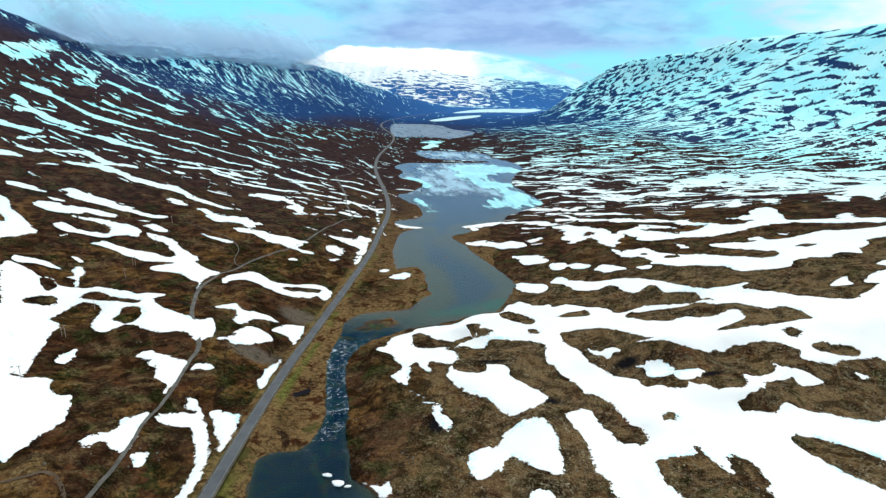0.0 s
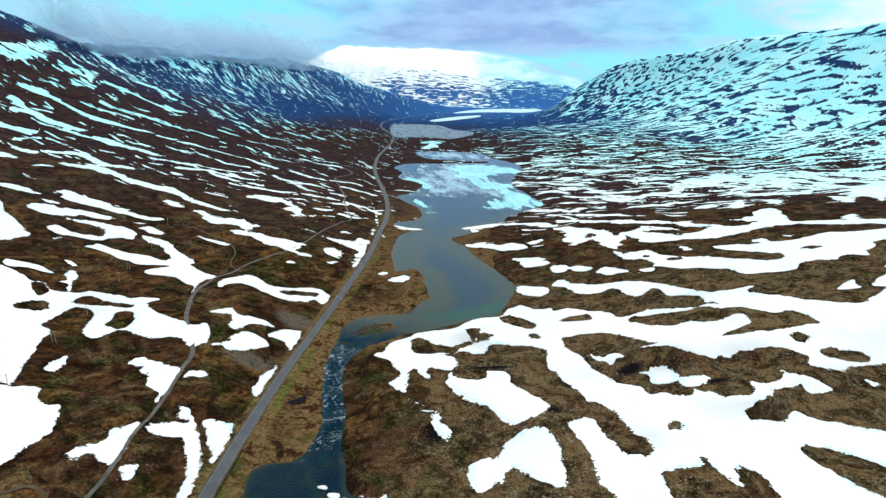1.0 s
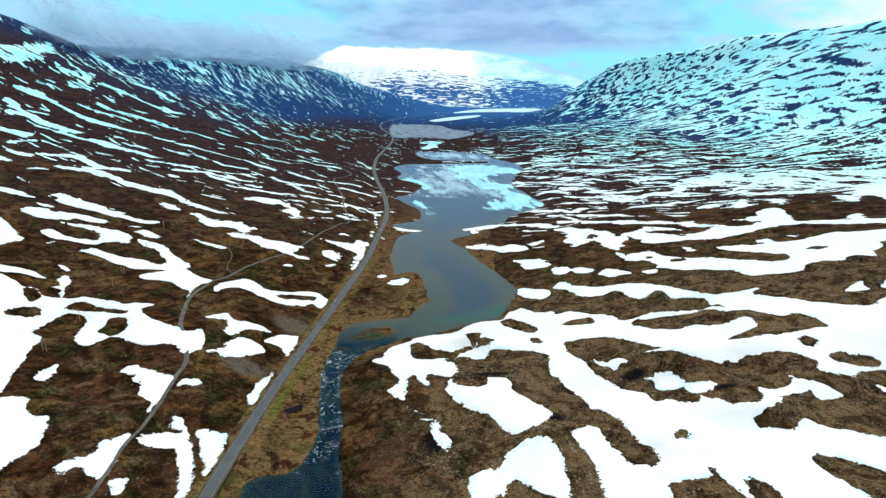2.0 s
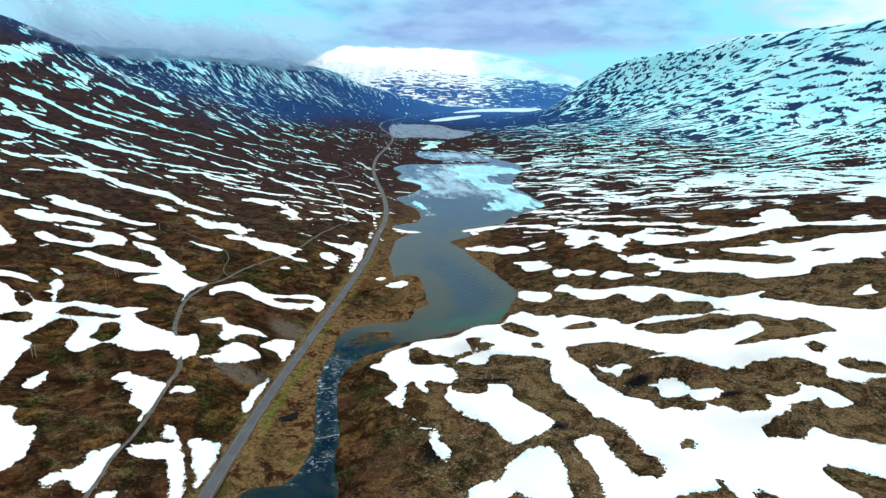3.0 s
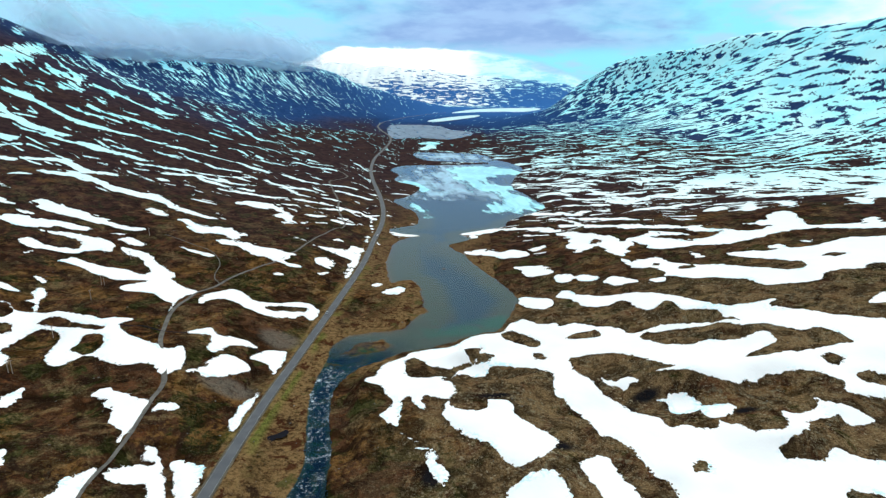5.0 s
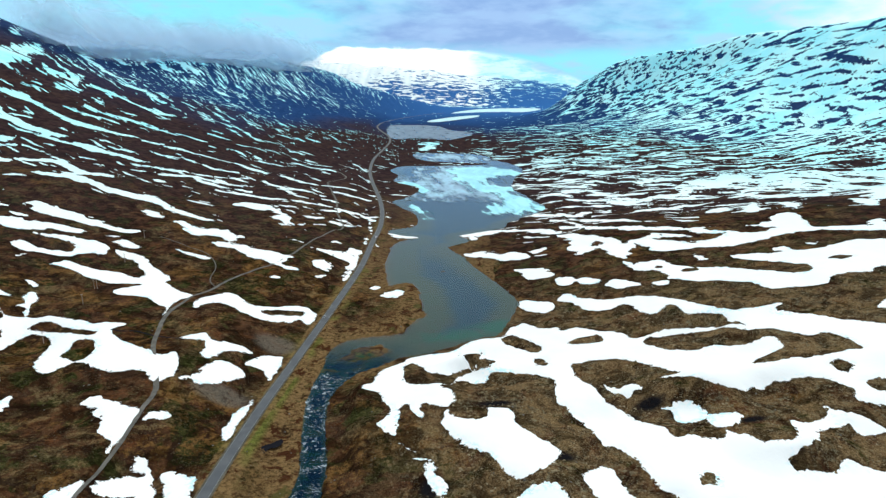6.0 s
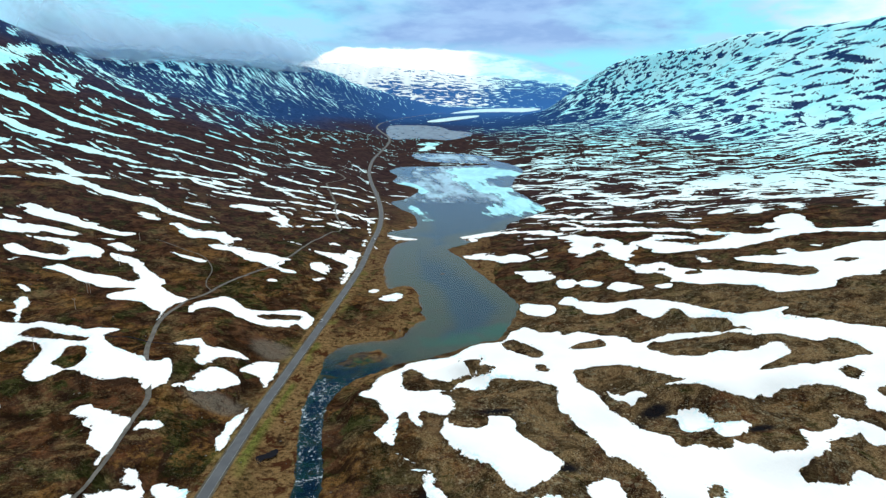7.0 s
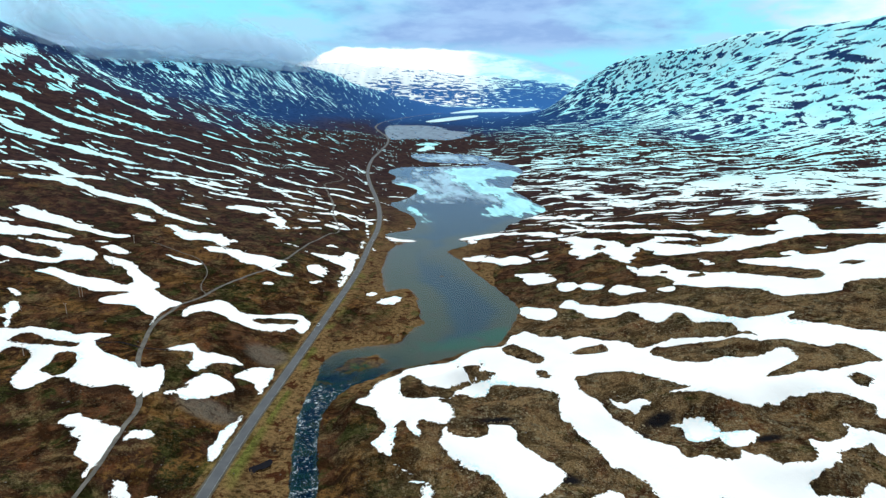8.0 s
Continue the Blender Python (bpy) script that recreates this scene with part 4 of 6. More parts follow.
knoll((-38, 393.5), (-32.5, 402.5), (-27, 393), (-21, 378), (-12.5, 375.5), (-7, 375), (1, 377), (8.5, 377.5), (9.5, 381), (18.5, 386.5), (21.5, 385.5), (14.5, 378), (7, 375.5), (-1.5, 372), (-6.5, 356.5), (-12, 361), (-31.5, 364.5), (-35, 371))
knoll((-2, 418), (5, 389), (13.5, 418.5), (11, 382.5), (2.5, 382.5))
knoll((28, 437), (38, 453.5), (44.5, 432.5), (53.5, 414), (53.5, 407.5), (48, 405.5), (39, 417.5), (30.5, 425))
knoll((47.5, 393.5), (52, 390.5), (54, 378.5), (51.5, 374), (47, 379.5))
knoll((73, 415), (82, 420.5), (92.5, 424), (97, 416.5), (88, 409.5), (75.5, 407.5))
knoll((121.5, 412), (132.5, 416), (151, 414), (163.5, 406.5), (171, 383.5), (185.5, 381), (195, 375.5), (203, 370.5), (210.5, 371.5), (215, 368), (218, 359), (220, 349), (212.5, 349), (204, 347.5), (191, 344), (181.5, 346.5), (168, 345), (160.5, 347.5), (172, 356), (180.5, 361), (184, 362), (186, 367), (182.5, 373.5), (175, 371.5), (168, 370.5), (153.5, 373), (139.5, 372), (129.5, 373.5), (120.5, 379))
knoll((197, 340), (203, 340), (206, 335.5), (202.5, 330.5), (198, 330), (196, 333.5))
knoll((204, 321.5), (209, 323.5), (215.5, 324), (216.5, 321), (226, 318.5), (228, 312), (215, 311.5), (210, 314.5), (205, 316.5))
knoll((67, 373.5), (73.5, 375), (82.5, 375), (97, 369.5), (105.5, 362.5), (117, 354.5), (120, 343), (116.5, 341), (110, 343), (118, 334.5), (128, 328), (134.5, 324), (147.5, 324.5), (155, 327), (137, 281), (132, 286.5), (128, 289.5), (125.5, 294), (123.5, 290.5), (119, 288), (110.5, 291.5), (100.5, 290.5), (99.5, 296), (97, 301.5), (91.5, 312), (89, 320.5), (84.5, 327.5), (79, 333), (76, 340.5), (75.5, 348), (71.5, 352.5), (67, 360))
knoll((149.5, 325.5), (158, 328.5), (163, 331.5), (172.5, 332.5), (181.5, 330), (189, 325), (193.5, 319.5), (195.5, 314), (192, 309), (199, 305.5), (208.5, 304.5), (220, 308.5), (237, 304), (208, 258.5), (188.5, 259), (183.5, 261.5), (177.5, 264), (173, 265), (170, 268), (165, 269), (159, 264.5), (155.5, 262.5), (148.5, 263.5), (143, 264.5), (141.5, 266), (142, 269.5), (148.5, 273), (152.5, 276.5), (150.5, 280.5), (146, 278), (141, 278.5), (134, 282.5))
drift((157, 298), (161, 296.5), (168.5, 297.5), (174.5, 300), (177, 306.5), (180.5, 302.5), (189, 297.5), (194, 292), (195, 289.5), (187, 286.5), (182, 287), (181.5, 294), (179, 293.5), (165.5, 289), (158.5, 279), (151.5, 276), (146.5, 276), (152, 283))
drift((81, 348.5), (83.5, 345), (87.5, 341), (92.5, 342.5), (98, 339.5), (99, 336.5), (94, 336), (91, 333), (87.5, 335.5), (83.5, 339))
drift((103.5, 320.5), (107, 320), (109.5, 320), (111, 321.5), (117, 320), (121.5, 316.5), (122.5, 313.5), (123.5, 309.5), (120.5, 306.5), (115.5, 305), (110.5, 304), (108, 311), (108.5, 316))
drift((122, 307.5), (125.5, 309), (136, 306.5), (137.5, 303.5), (134, 299.5), (128, 295.5), (121.5, 298))
knoll((101, 260), (106, 263.5), (106.5, 258), (103.5, 254), (99.5, 254.5))
knoll((155.5, 243.5), (159.5, 245), (165, 243.5), (173, 239), (179.5, 233.5), (185, 224.5), (191, 216), (182, 198), (170, 202.5), (166, 209), (161, 216), (157.5, 225.5), (155.5, 232.5), (154, 238))
knoll((86.5, 225.5), (92, 226.5), (100, 227.5), (107, 230.5), (107.5, 236.5), (110.5, 234), (110.5, 228.5), (113, 221), (116.5, 214.5), (118.5, 225), (121, 228), (125, 226), (128.5, 220), (128.5, 212), (127, 206.5), (125, 204.5), (125.5, 199), (125.5, 193.5), (92, 195), (91.5, 200), (87.5, 208), (86.5, 216.5))
drift((216, 299), (222, 294.5), (218, 293.5))
drift((-9, 309), (-7, 320.5), (-5, 314), (-0.5, 310.5), (5.5, 308), (14, 311.5), (14, 316), (16, 320), (23, 317), (27.5, 314.5), (27.5, 310.5), (30.5, 301), (37.5, 292.5), (41.5, 289), (45, 285.5), (46.5, 280), (41, 271), (40, 267.5), (32.5, 262), (26, 260.5), (22.5, 263.5), (19, 269.5), (15, 278.5), (11, 281.5), (7, 284), (2.5, 289), (-2.5, 293), (-5, 298.5), (-8, 302))
drift((-15.5, 277), (-13, 278.5), (-11, 275), (-10.5, 270.5), (-7, 266.5), (-5, 263), (-5.5, 257.5), (-7, 255), (-10, 260), (-13, 265.5), (-15, 270.5))
drift((25, 252), (30.5, 255), (36, 256), (41.5, 255), (44, 252), (46.5, 246.5), (47, 237), (46.5, 225.5), (46, 220), (42.5, 219.5), (36.5, 222), (31, 226.5), (26, 232), (22.5, 231.5), (19.5, 224), (17, 224.5), (14, 220), (10.5, 217), (6.5, 218.5), (3.5, 230), (5.5, 237), (9.5, 239.5), (15, 240), (19, 242.5), (20.5, 247.5))
drift((29.5, 205), (31.5, 207.5), (36.5, 208.5), (40.5, 204), (37.5, 198), (28, 198.5))
drift((-43.5, 219), (-36.5, 217), (-31.5, 218), (-30, 212.5), (-32.5, 209.5), (-37.5, 212), (-39.5, 215.5))
drift((53.5, 266), (60.5, 273), (65, 272), (68.5, 267.5), (71, 259), (72.5, 254.5), (75, 247), (78, 242.5), (84.5, 238), (86.5, 228.5), (86.5, 220.5), (87, 210.5), (91, 201.5), (92, 195), (69.5, 197), (64.5, 209), (63, 217), (60, 220), (60.5, 227.5), (60.5, 238.5), (60, 245.5), (56.5, 252.5), (55, 257))
drift((-344.5, 392), (-326.5, 399), (-319, 396.5), (-313, 401), (-305.5, 395), (-300.5, 395), (-290, 396.5), (-279.5, 399), (-268, 399.5), (-252, 397), (-245, 395), (-226, 402.5), (-229, 389), (-218, 379), (-201, 372), (-190.5, 367.5), (-183, 364), (-177.5, 371), (-165.5, 347), (-167.5, 337.5), (-170, 331), (-176.5, 337), (-184, 343), (-197.5, 339), (-207.5, 340), (-220.5, 347.5), (-227.5, 344.5), (-228, 336.5), (-228.5, 331), (-235.5, 330), (-245, 341), (-253.5, 360.5), (-259, 374), (-268.5, 381.5), (-278.5, 383), (-280.5, 378.5), (-284, 370), (-282, 356), (-272, 341), (-263.5, 336.5), (-255.5, 325), (-251.5, 311), (-244, 293.5), (-234, 261))
knoll((-243, 372.5), (-238.5, 375), (-230, 372), (-224, 364), (-223, 358), (-223, 352), (-226, 348), (-232.5, 350), (-238.5, 353.5), (-239, 361.5))
knoll((-283, 390), (-278.5, 394), (-268.5, 393.5), (-254, 387.5), (-238, 387), (-236, 381.5), (-244.5, 381.5), (-271, 385.5), (-281.5, 386))
knoll((-309.5, 366), (-306.5, 371.5), (-304, 377.5), (-296.5, 380.5), (-292.5, 376.5), (-293, 371.5), (-299, 368), (-307, 362))
knoll((-317, 396), (-312, 399.5), (-304.5, 393.5), (-302.5, 386), (-305, 383.5), (-310.5, 386.5))
drift((-330.5, 449.5), (-325, 450), (-316, 443.5), (-319, 441.5))
drift((-341.5, 418.5), (-331.5, 421), (-317, 418), (-320.5, 414.5), (-330.5, 412), (-342.5, 404.5), (-354, 418.5))
drift((-305.5, 407.5), (-304, 413.5), (-310, 420), (-313.5, 430), (-308.5, 431), (-300, 419.5), (-299.5, 413), (-292.5, 401), (-294, 399), (-301, 408.5))
drift((-338.5, 487), (-338, 505), (-328, 504), (-309.5, 502), (-290, 502.5), (-274.5, 495), (-271, 506.5), (-286.5, 524), (-297, 536.5), (-294, 544), (-280.5, 534), (-267, 522), (-250, 508.5), (-250, 501), (-243.5, 491.5), (-226, 478.5), (-212.5, 469.5), (-218, 460.5), (-219.5, 449.5), (-215, 433), (-212.5, 423), (-218.5, 440.5), (-227.5, 443.5), (-235, 449.5), (-241.5, 453), (-251, 451.5), (-259.5, 449), (-266.5, 453.5), (-263, 464), (-256.5, 477.5), (-268.5, 473.5), (-278, 469.5), (-292, 473.5), (-302.5, 475), (-319, 486.5), (-330.5, 489))
drift((-206, 454.5), (-206, 470), (-200.5, 480), (-193, 491), (-183, 484.5), (-167.5, 468), (-157.5, 466.5), (-136.5, 489), (-127, 490.5), (-117.5, 478.5), (-119.5, 461), (-128, 467), (-134, 455.5), (-143.5, 449.5), (-152, 446), (-162.5, 447.5), (-167, 447), (-174.5, 455.5), (-189.5, 464), (-198, 457), (-199, 446))
knoll((-155.5, 459.5), (-145.5, 471.5), (-129.5, 482), (-128.5, 474), (-141, 463.5), (-150, 457))
drift((-186.5, 393.5), (-180, 400.5), (-173, 404), (-169, 398.5), (-162.5, 397), (-151.5, 399), (-145, 400), (-139, 397), (-143.5, 394), (-151.5, 388.5), (-155.5, 381.5), (-158, 372), (-164, 374.5), (-166, 386.5), (-171, 393.5), (-180.5, 392.5))
drift((-161.5, 343), (-155.5, 352), (-156, 358.5), (-154, 371), (-150, 375.5), (-143, 375.5), (-136.5, 373), (-134.5, 366.5), (-141.5, 352), (-150.5, 342), (-155.5, 344.5), (-160, 341))
drift((-139.5, 381), (-136.5, 394.5), (-132.5, 401), (-122.5, 405.5), (-120, 390), (-120, 374), (-121.5, 372), (-128, 382.5), (-134.5, 383.5))
drift((-124.5, 308), (-124, 317), (-125.5, 326.5), (-124, 333), (-120.5, 344.5), (-119.5, 335), (-118.5, 322), (-118, 306), (-118, 298.5))
drift((-195, 306), (-195, 311.5), (-190.5, 314.5), (-185.5, 311), (-177.5, 309), (-168.5, 304.5), (-164.5, 305.5), (-161.5, 303.5), (-161.5, 298), (-160.5, 289), (-160, 281.5), (-160, 274.5), (-160.5, 270), (-161, 273), (-162, 278), (-165.5, 279), (-170.5, 282), (-177.5, 294), (-183.5, 297.5), (-185.5, 302))
drift((-158.5, 298), (-158.5, 302.5), (-156.5, 306), (-149, 308.5), (-149, 305), (-155.5, 299.5))
drift((-230, 285.5), (-234.5, 297.5), (-232.5, 306.5), (-231, 305.5), (-227, 294.5), (-224.5, 285))
drift((-243, 253.5), (-226.5, 258.5), (-217, 264.5), (-212, 255.5), (-207.5, 251.5), (-201, 247.5), (-196.5, 250), (-191, 242.5), (-187.5, 235), (-185.5, 228.5), (-185.5, 223), (-186, 218), (-187.5, 206), (-193.5, 198))
drift((-170, 216), (-168, 219.5), (-164.5, 223), (-160.5, 227.5), (-163, 237.5), (-161, 240.5), (-159.5, 244.5), (-158, 249.5), (-155, 243), (-152, 232.5), (-151, 225.5), (-149.5, 216.5), (-154.5, 214.5), (-157.5, 217.5), (-161, 218), (-163, 215.5), (-164.5, 213))
drift((-152.5, 247), (-153.5, 255), (-151.5, 260.5), (-144, 266.5), (-142.5, 269), (-146.5, 268.5), (-150, 267.5), (-148, 271.5), (-149.5, 275), (-146.5, 276), (-143, 273), (-138.5, 267), (-129, 250.5), (-119, 229.5), (-124, 230), (-128.5, 237.5), (-136, 248.5), (-138.5, 253), (-144, 247.5), (-148.5, 244.5))
drift((-134.5, 247), (-132, 248), (-122.5, 237), (-116, 220), (-113.5, 205), (-114.5, 195), (-119, 196.5), (-120, 212.5), (-123, 225.5))
drift((-136, 269.5), (-131, 271), (-121, 268.5), (-117.5, 264.5), (-115, 254.5), (-113.5, 243.5), (-113.5, 234), (-115, 232), (-119, 242), (-125.5, 251), (-131.5, 263))
drift((-147, 215), (-142.5, 220), (-140.5, 214), (-142.5, 211), (-145, 213))
drift((157.5, 461), (163.5, 452.5), (170.5, 438), (180.5, 424), (190.5, 420.5), (200.5, 417), (209, 415), (201.5, 410), (202, 402.5), (215.5, 395.5), (226.5, 384), (243, 371.5), (264, 364), (251.5, 345.5), (228, 357), (206, 376.5), (186, 385.5), (175, 385), (175, 391.5), (177.5, 415), (175, 424.5), (164, 430), (154, 437))
drift((-446, 610), (-443, 619), (-431.5, 619), (-413, 618.5), (-392.5, 614), (-373.5, 607.5), (-363, 606.5), (-363, 595), (-348.5, 599), (-327.5, 595.5), (-321, 590.5), (-333, 582.5), (-356.5, 588), (-371, 588.5), (-389.5, 590.5), (-414, 592.5), (-431.5, 597), (-438.5, 604.5))
drift((-435, 549), (-437.5, 562.5), (-428, 571.5), (-416, 571), (-406, 572.5), (-391, 571.5), (-376.5, 570), (-363.5, 571.5), (-358.5, 561), (-373.5, 557), (-386, 558), (-386, 547.5), (-395.5, 542.5), (-410.5, 540.5), (-422.5, 543))
drift((-391, 539), (-377.5, 546), (-363.5, 549.5), (-348, 550.5), (-331, 548.5), (-323, 544), (-321.5, 533.5), (-330.5, 530), (-337.5, 519.5), (-341.5, 513.5), (-353.5, 509.5), (-363, 509), (-369.5, 504), (-379, 505), (-389.5, 512.5), (-386.5, 521), (-377.5, 519.5), (-366.5, 517.5), (-356, 520.5), (-345, 523.5), (-350, 536.5), (-363.5, 540.5), (-378.5, 540))
drift((-329.5, 560.5), (-323.5, 569.5), (-313, 565.5), (-305, 562.5), (-311, 556), (-318.5, 555))
drift((-318, 545), (-305, 545), (-292.5, 542), (-281.5, 530), (-269, 521), (-250, 508.5), (-262, 506.5), (-281.5, 520), (-295.5, 533.5), (-308.5, 536))
drift((-491, 590), (-482, 599.5), (-469, 601), (-459, 596.5), (-450, 597), (-449, 589.5), (-464, 591), (-473.5, 588.5), (-484, 580.5))
drift((-353.5, 653.5), (-354.5, 674), (-340, 665.5), (-325, 650), (-335, 649))
drift((-312, 638), (-304, 650.5), (-292.5, 645), (-277, 645.5), (-268.5, 648.5), (-256.5, 650.5), (-246.5, 640), (-234, 640), (-239.5, 621.5), (-236.5, 606.5), (-223, 610), (-212.5, 604.5), (-192.5, 608), (-181.5, 601.5), (-179.5, 585), (-185.5, 575.5), (-200.5, 579), (-216, 581.5), (-212, 595), (-224.5, 598), (-248.5, 598.5), (-241.5, 610.5), (-256.5, 626), (-271, 617.5), (-284, 619), (-295, 630))
drift((-294, 786), (-272.5, 791), (-248, 786), (-233, 766), (-217.5, 746), (-211.5, 718.5), (-223.5, 724.5), (-239.5, 736), (-234, 752.5), (-248.5, 764), (-268.5, 756.5), (-284.5, 770))
drift((-411, 488.5), (-404.5, 498.5), (-393, 487), (-385.5, 487.5), (-384.5, 476), (-389, 461))
drift((-316.5, 329), (-308, 347), (-261, 298.5), (-239.5, 267.5), (-233.5, 254), (-234.5, 233))


# ---- ground ----
def mesh_object(name, verts, faces, mat, parent=None, smooth=True):
    """A mesh from arrays of vertices and of quads or triangles."""
    me = bpy.data.meshes.new(name)
    verts, faces = np.asarray(verts, np.float32), np.asarray(faces, np.int32)
    me.vertices.add(len(verts))
    me.vertices.foreach_set("co", verts.ravel())
    me.loops.add(faces.size)
    me.loops.foreach_set("vertex_index", faces.ravel())
    me.polygons.add(len(faces))
    me.polygons.foreach_set("loop_start", np.arange(0, faces.size, faces.shape[1], dtype=np.int32))
    me.polygons.foreach_set("use_smooth", np.full(len(faces), smooth))
    me.update(calc_edges=True)
    me.materials.append(mat)
    ob = new(name, me)
    ob.parent = parent
    return ob


def give(ob, name, values):
    layer = ob.data.attributes.new(name, "FLOAT", "POINT")
    layer.data.foreach_set("value", np.asarray(values, np.float32))


AZ = np.radians(np.concatenate([np.arange(-46, 46, 0.115), np.arange(46, 314, 4.0)]))
REACH = np.concatenate([[0.5], np.geomspace(40, 195, 30)[:-1], np.geomspace(195, 1900, 560)[:-1], np.linspace(1900, 3050, 210)[:-1], np.linspace(3050, 4240, 90)[:-1], np.linspace(4240, 4900, 100), [4920, 4940]])
ROWS, COLS = len(REACH), len(AZ)
GX, GY = REACH[:, None] * np.sin(AZ)[None], REACH[:, None] * np.cos(AZ)[None]
GZ = land(GX.ravel(), GY.ravel()).reshape(GX.shape)
ids = np.arange(ROWS * COLS).reshape(ROWS, COLS)
QUADS = np.stack([ids[:-1], np.roll(ids, -1, 1)[:-1], np.roll(ids, -1, 1)[1:], ids[1:]], -1)

flat_x, flat_y, flat_z = GX.ravel(), GY.ravel(), GZ.ravel()
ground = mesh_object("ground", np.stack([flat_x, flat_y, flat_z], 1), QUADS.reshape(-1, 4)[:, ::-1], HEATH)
tagged(ground, "brown heath and dead grass on the valley floor and slopes", "ground", kind="structure")
wet = np.maximum(inside_distance(flat_x, flat_y, LAKE, 70), np.maximum(inside_distance(flat_x, flat_y, UPPER_LAKE, 70), inside_distance(flat_x, flat_y, FAR_LAKE, 70)))
to_road, _ = along(flat_x, flat_y, ROAD, 60)
stream, river_z = inside_distance(flat_x, flat_y, RIVER, 60), river_level(flat_y)


def zones(ob, x, y, wet, stream, to_road):
    """Where straw grass, verge, pale grass, gravel and the painted shade and blue haze show on a mesh."""
    west = x < np.interp(y, LEFT_BANK[:, 1], LEFT_BANK[:, 0]) + 4
    give(ob, "grass", np.clip(np.maximum(ss(45, 5, -wet) * (x < 30) * ((x < -45) | (y > 470)) * ss(1250, 1000, y), ss(38, 6, -stream) * west) * 0.95 + ss(14, 5, to_road) * (x > -118), 0, 1))
    give(ob, "pale", ss(-60, 20, x) * ss(620, 420, y))
    give(ob, "gravel", np.clip(ss(1.2, 0.6, np.hypot((x + 131) / 15, (y - 419) / 13)) + ss(1.2, 0.6, np.hypot((x + 138) / 17, (y - 341) / 10)), 0, 1))
    give(ob, "verge", ss(12.5, 8, to_road) * ss(1400, 900, y) * np.where(x > -106, 1.0, 0.3) * ss(-0.2, 0.25, fbm(x, y, 40, 3, 43)))
    # hollows whose shade is painted on: place and reach
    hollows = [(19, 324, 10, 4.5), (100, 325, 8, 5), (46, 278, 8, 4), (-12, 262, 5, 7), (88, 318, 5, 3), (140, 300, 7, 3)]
    give(ob, "hollow_shade", sum(ss(1.3, 0.5, np.hypot((x - hx) / rx, (y - hy) / ry)) for hx, hy, rx, ry in hollows))
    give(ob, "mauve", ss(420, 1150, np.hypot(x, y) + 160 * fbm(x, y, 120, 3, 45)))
    # masks of the painted haze: "rock" its strength, "distant" its brighter blue
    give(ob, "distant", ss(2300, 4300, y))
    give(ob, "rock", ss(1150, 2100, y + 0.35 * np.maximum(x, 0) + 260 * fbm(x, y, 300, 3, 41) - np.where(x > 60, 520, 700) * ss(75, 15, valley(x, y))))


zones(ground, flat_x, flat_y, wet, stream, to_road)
channel = np.maximum(ss(236, 262, flat_y), 0.7 + 0.3 * np.exp(-(((flat_x + 62 + 6 * np.sin(flat_y / 14)) / 10) ** 2)))
give(ground, "swift", channel * ss(0, 4, np.maximum(stream, wet)) * ss(445, 390, flat_y + 26 * fbm(flat_x, flat_y, 20, 3, 49)) * ss(-30, -58, flat_x) * (0.85 + 0.15 * ss(208, 240, flat_y)))
give(ground, "depth", np.where((wet > 0) | (stream > 0), np.where(stream > 0, ss(0, 5, stream) * 0.5 * (0.25 + 0.75 * channel), np.clip(-flat_z / 6, 0, 1) * np.where(flat_y < 720, 0.30 + 0.9 * ss(-55, 25, flat_x + 0.1 * (flat_y - 500)), 1.0)), 0))
give(ground, "weed", np.exp(-(((flat_x - 8) / 38) ** 2) - ((flat_y - 0.35 * flat_x - 462) / 17) ** 2))


# ---- snow ----
def combed(x, y, tilt, size, ratio, seed):
    """Noise drawn out along one direction: tilt metres towards the viewer for each metre to the right."""
    k = math.sqrt(1 + tilt * tilt)
    run, across = (x - tilt * y) / k, (tilt * x + y) / k
    sway = fbm(x, y, size * 5, 2, seed + 7) * size * 0.8
    return fbm(run / ratio, across + sway, size, 4, seed, 0.62)


def streaks(x, y, z):
    """Snow left in the gullies and on the benches of both slopes."""
    far_back = ss(1300, 1900, y)
    lean = np.where(x < -60, 0.25 + 0.45 * ss(650, 1500, y) + 0.45 * ss(1400, 2600, y), 0.02 + 0.3 * ss(1000, 1900, y))
    total, weight = np.zeros_like(x), np.zeros_like(x)
    for tilt, ratio, seed in ((0.05, 5.5, 53), (0.45, 5.5, 153), (0.9, 13.0, 253), (1.4, 20.0, 353)):
        w = np.clip(1 - np.abs(lean - tilt) / 0.5, 0, 1)
        coarse = np.where(x < -60, 1 - far_back, 1.0)
        for size, share in ((15.0, coarse), (6.5, 1 - coarse)):
            pick = w * share
            on = pick > 0.001
            if on.any():
                total[on] += pick[on] * combed(x[on], y[on], tilt, size, ratio, seed)
                weight[on] += pick[on] ** 2
    gully = total / np.sqrt(weight + 1e-6)
    # snow beds on the benches of the sunny hill, rising gently along it
    climb = z + 0.083 * y - 0.46 * x + 9 * fbm(x, y, 160, 2, 77)
    bench = fbm(x / 3.6, climb, 7.8, 4, 79, 0.62)
    hill = np.where(x > -60, ss(60, 130, z) * ss(900, 1400, y), 0)
    field = gully * np.sqrt(1 - hill) + bench * np.sqrt(hill)
    range_snow = fbm(x / 7.0, y * 0.3 + z * 0.9, 12, 4, 59, 0.66) + 0.35 * fbm(x, y, 170, 3, 63)
    return np.where(y > 4200, range_snow, field + fbm(x, y, 330, 3, 57) * (0.24 - 0.10 * hill))


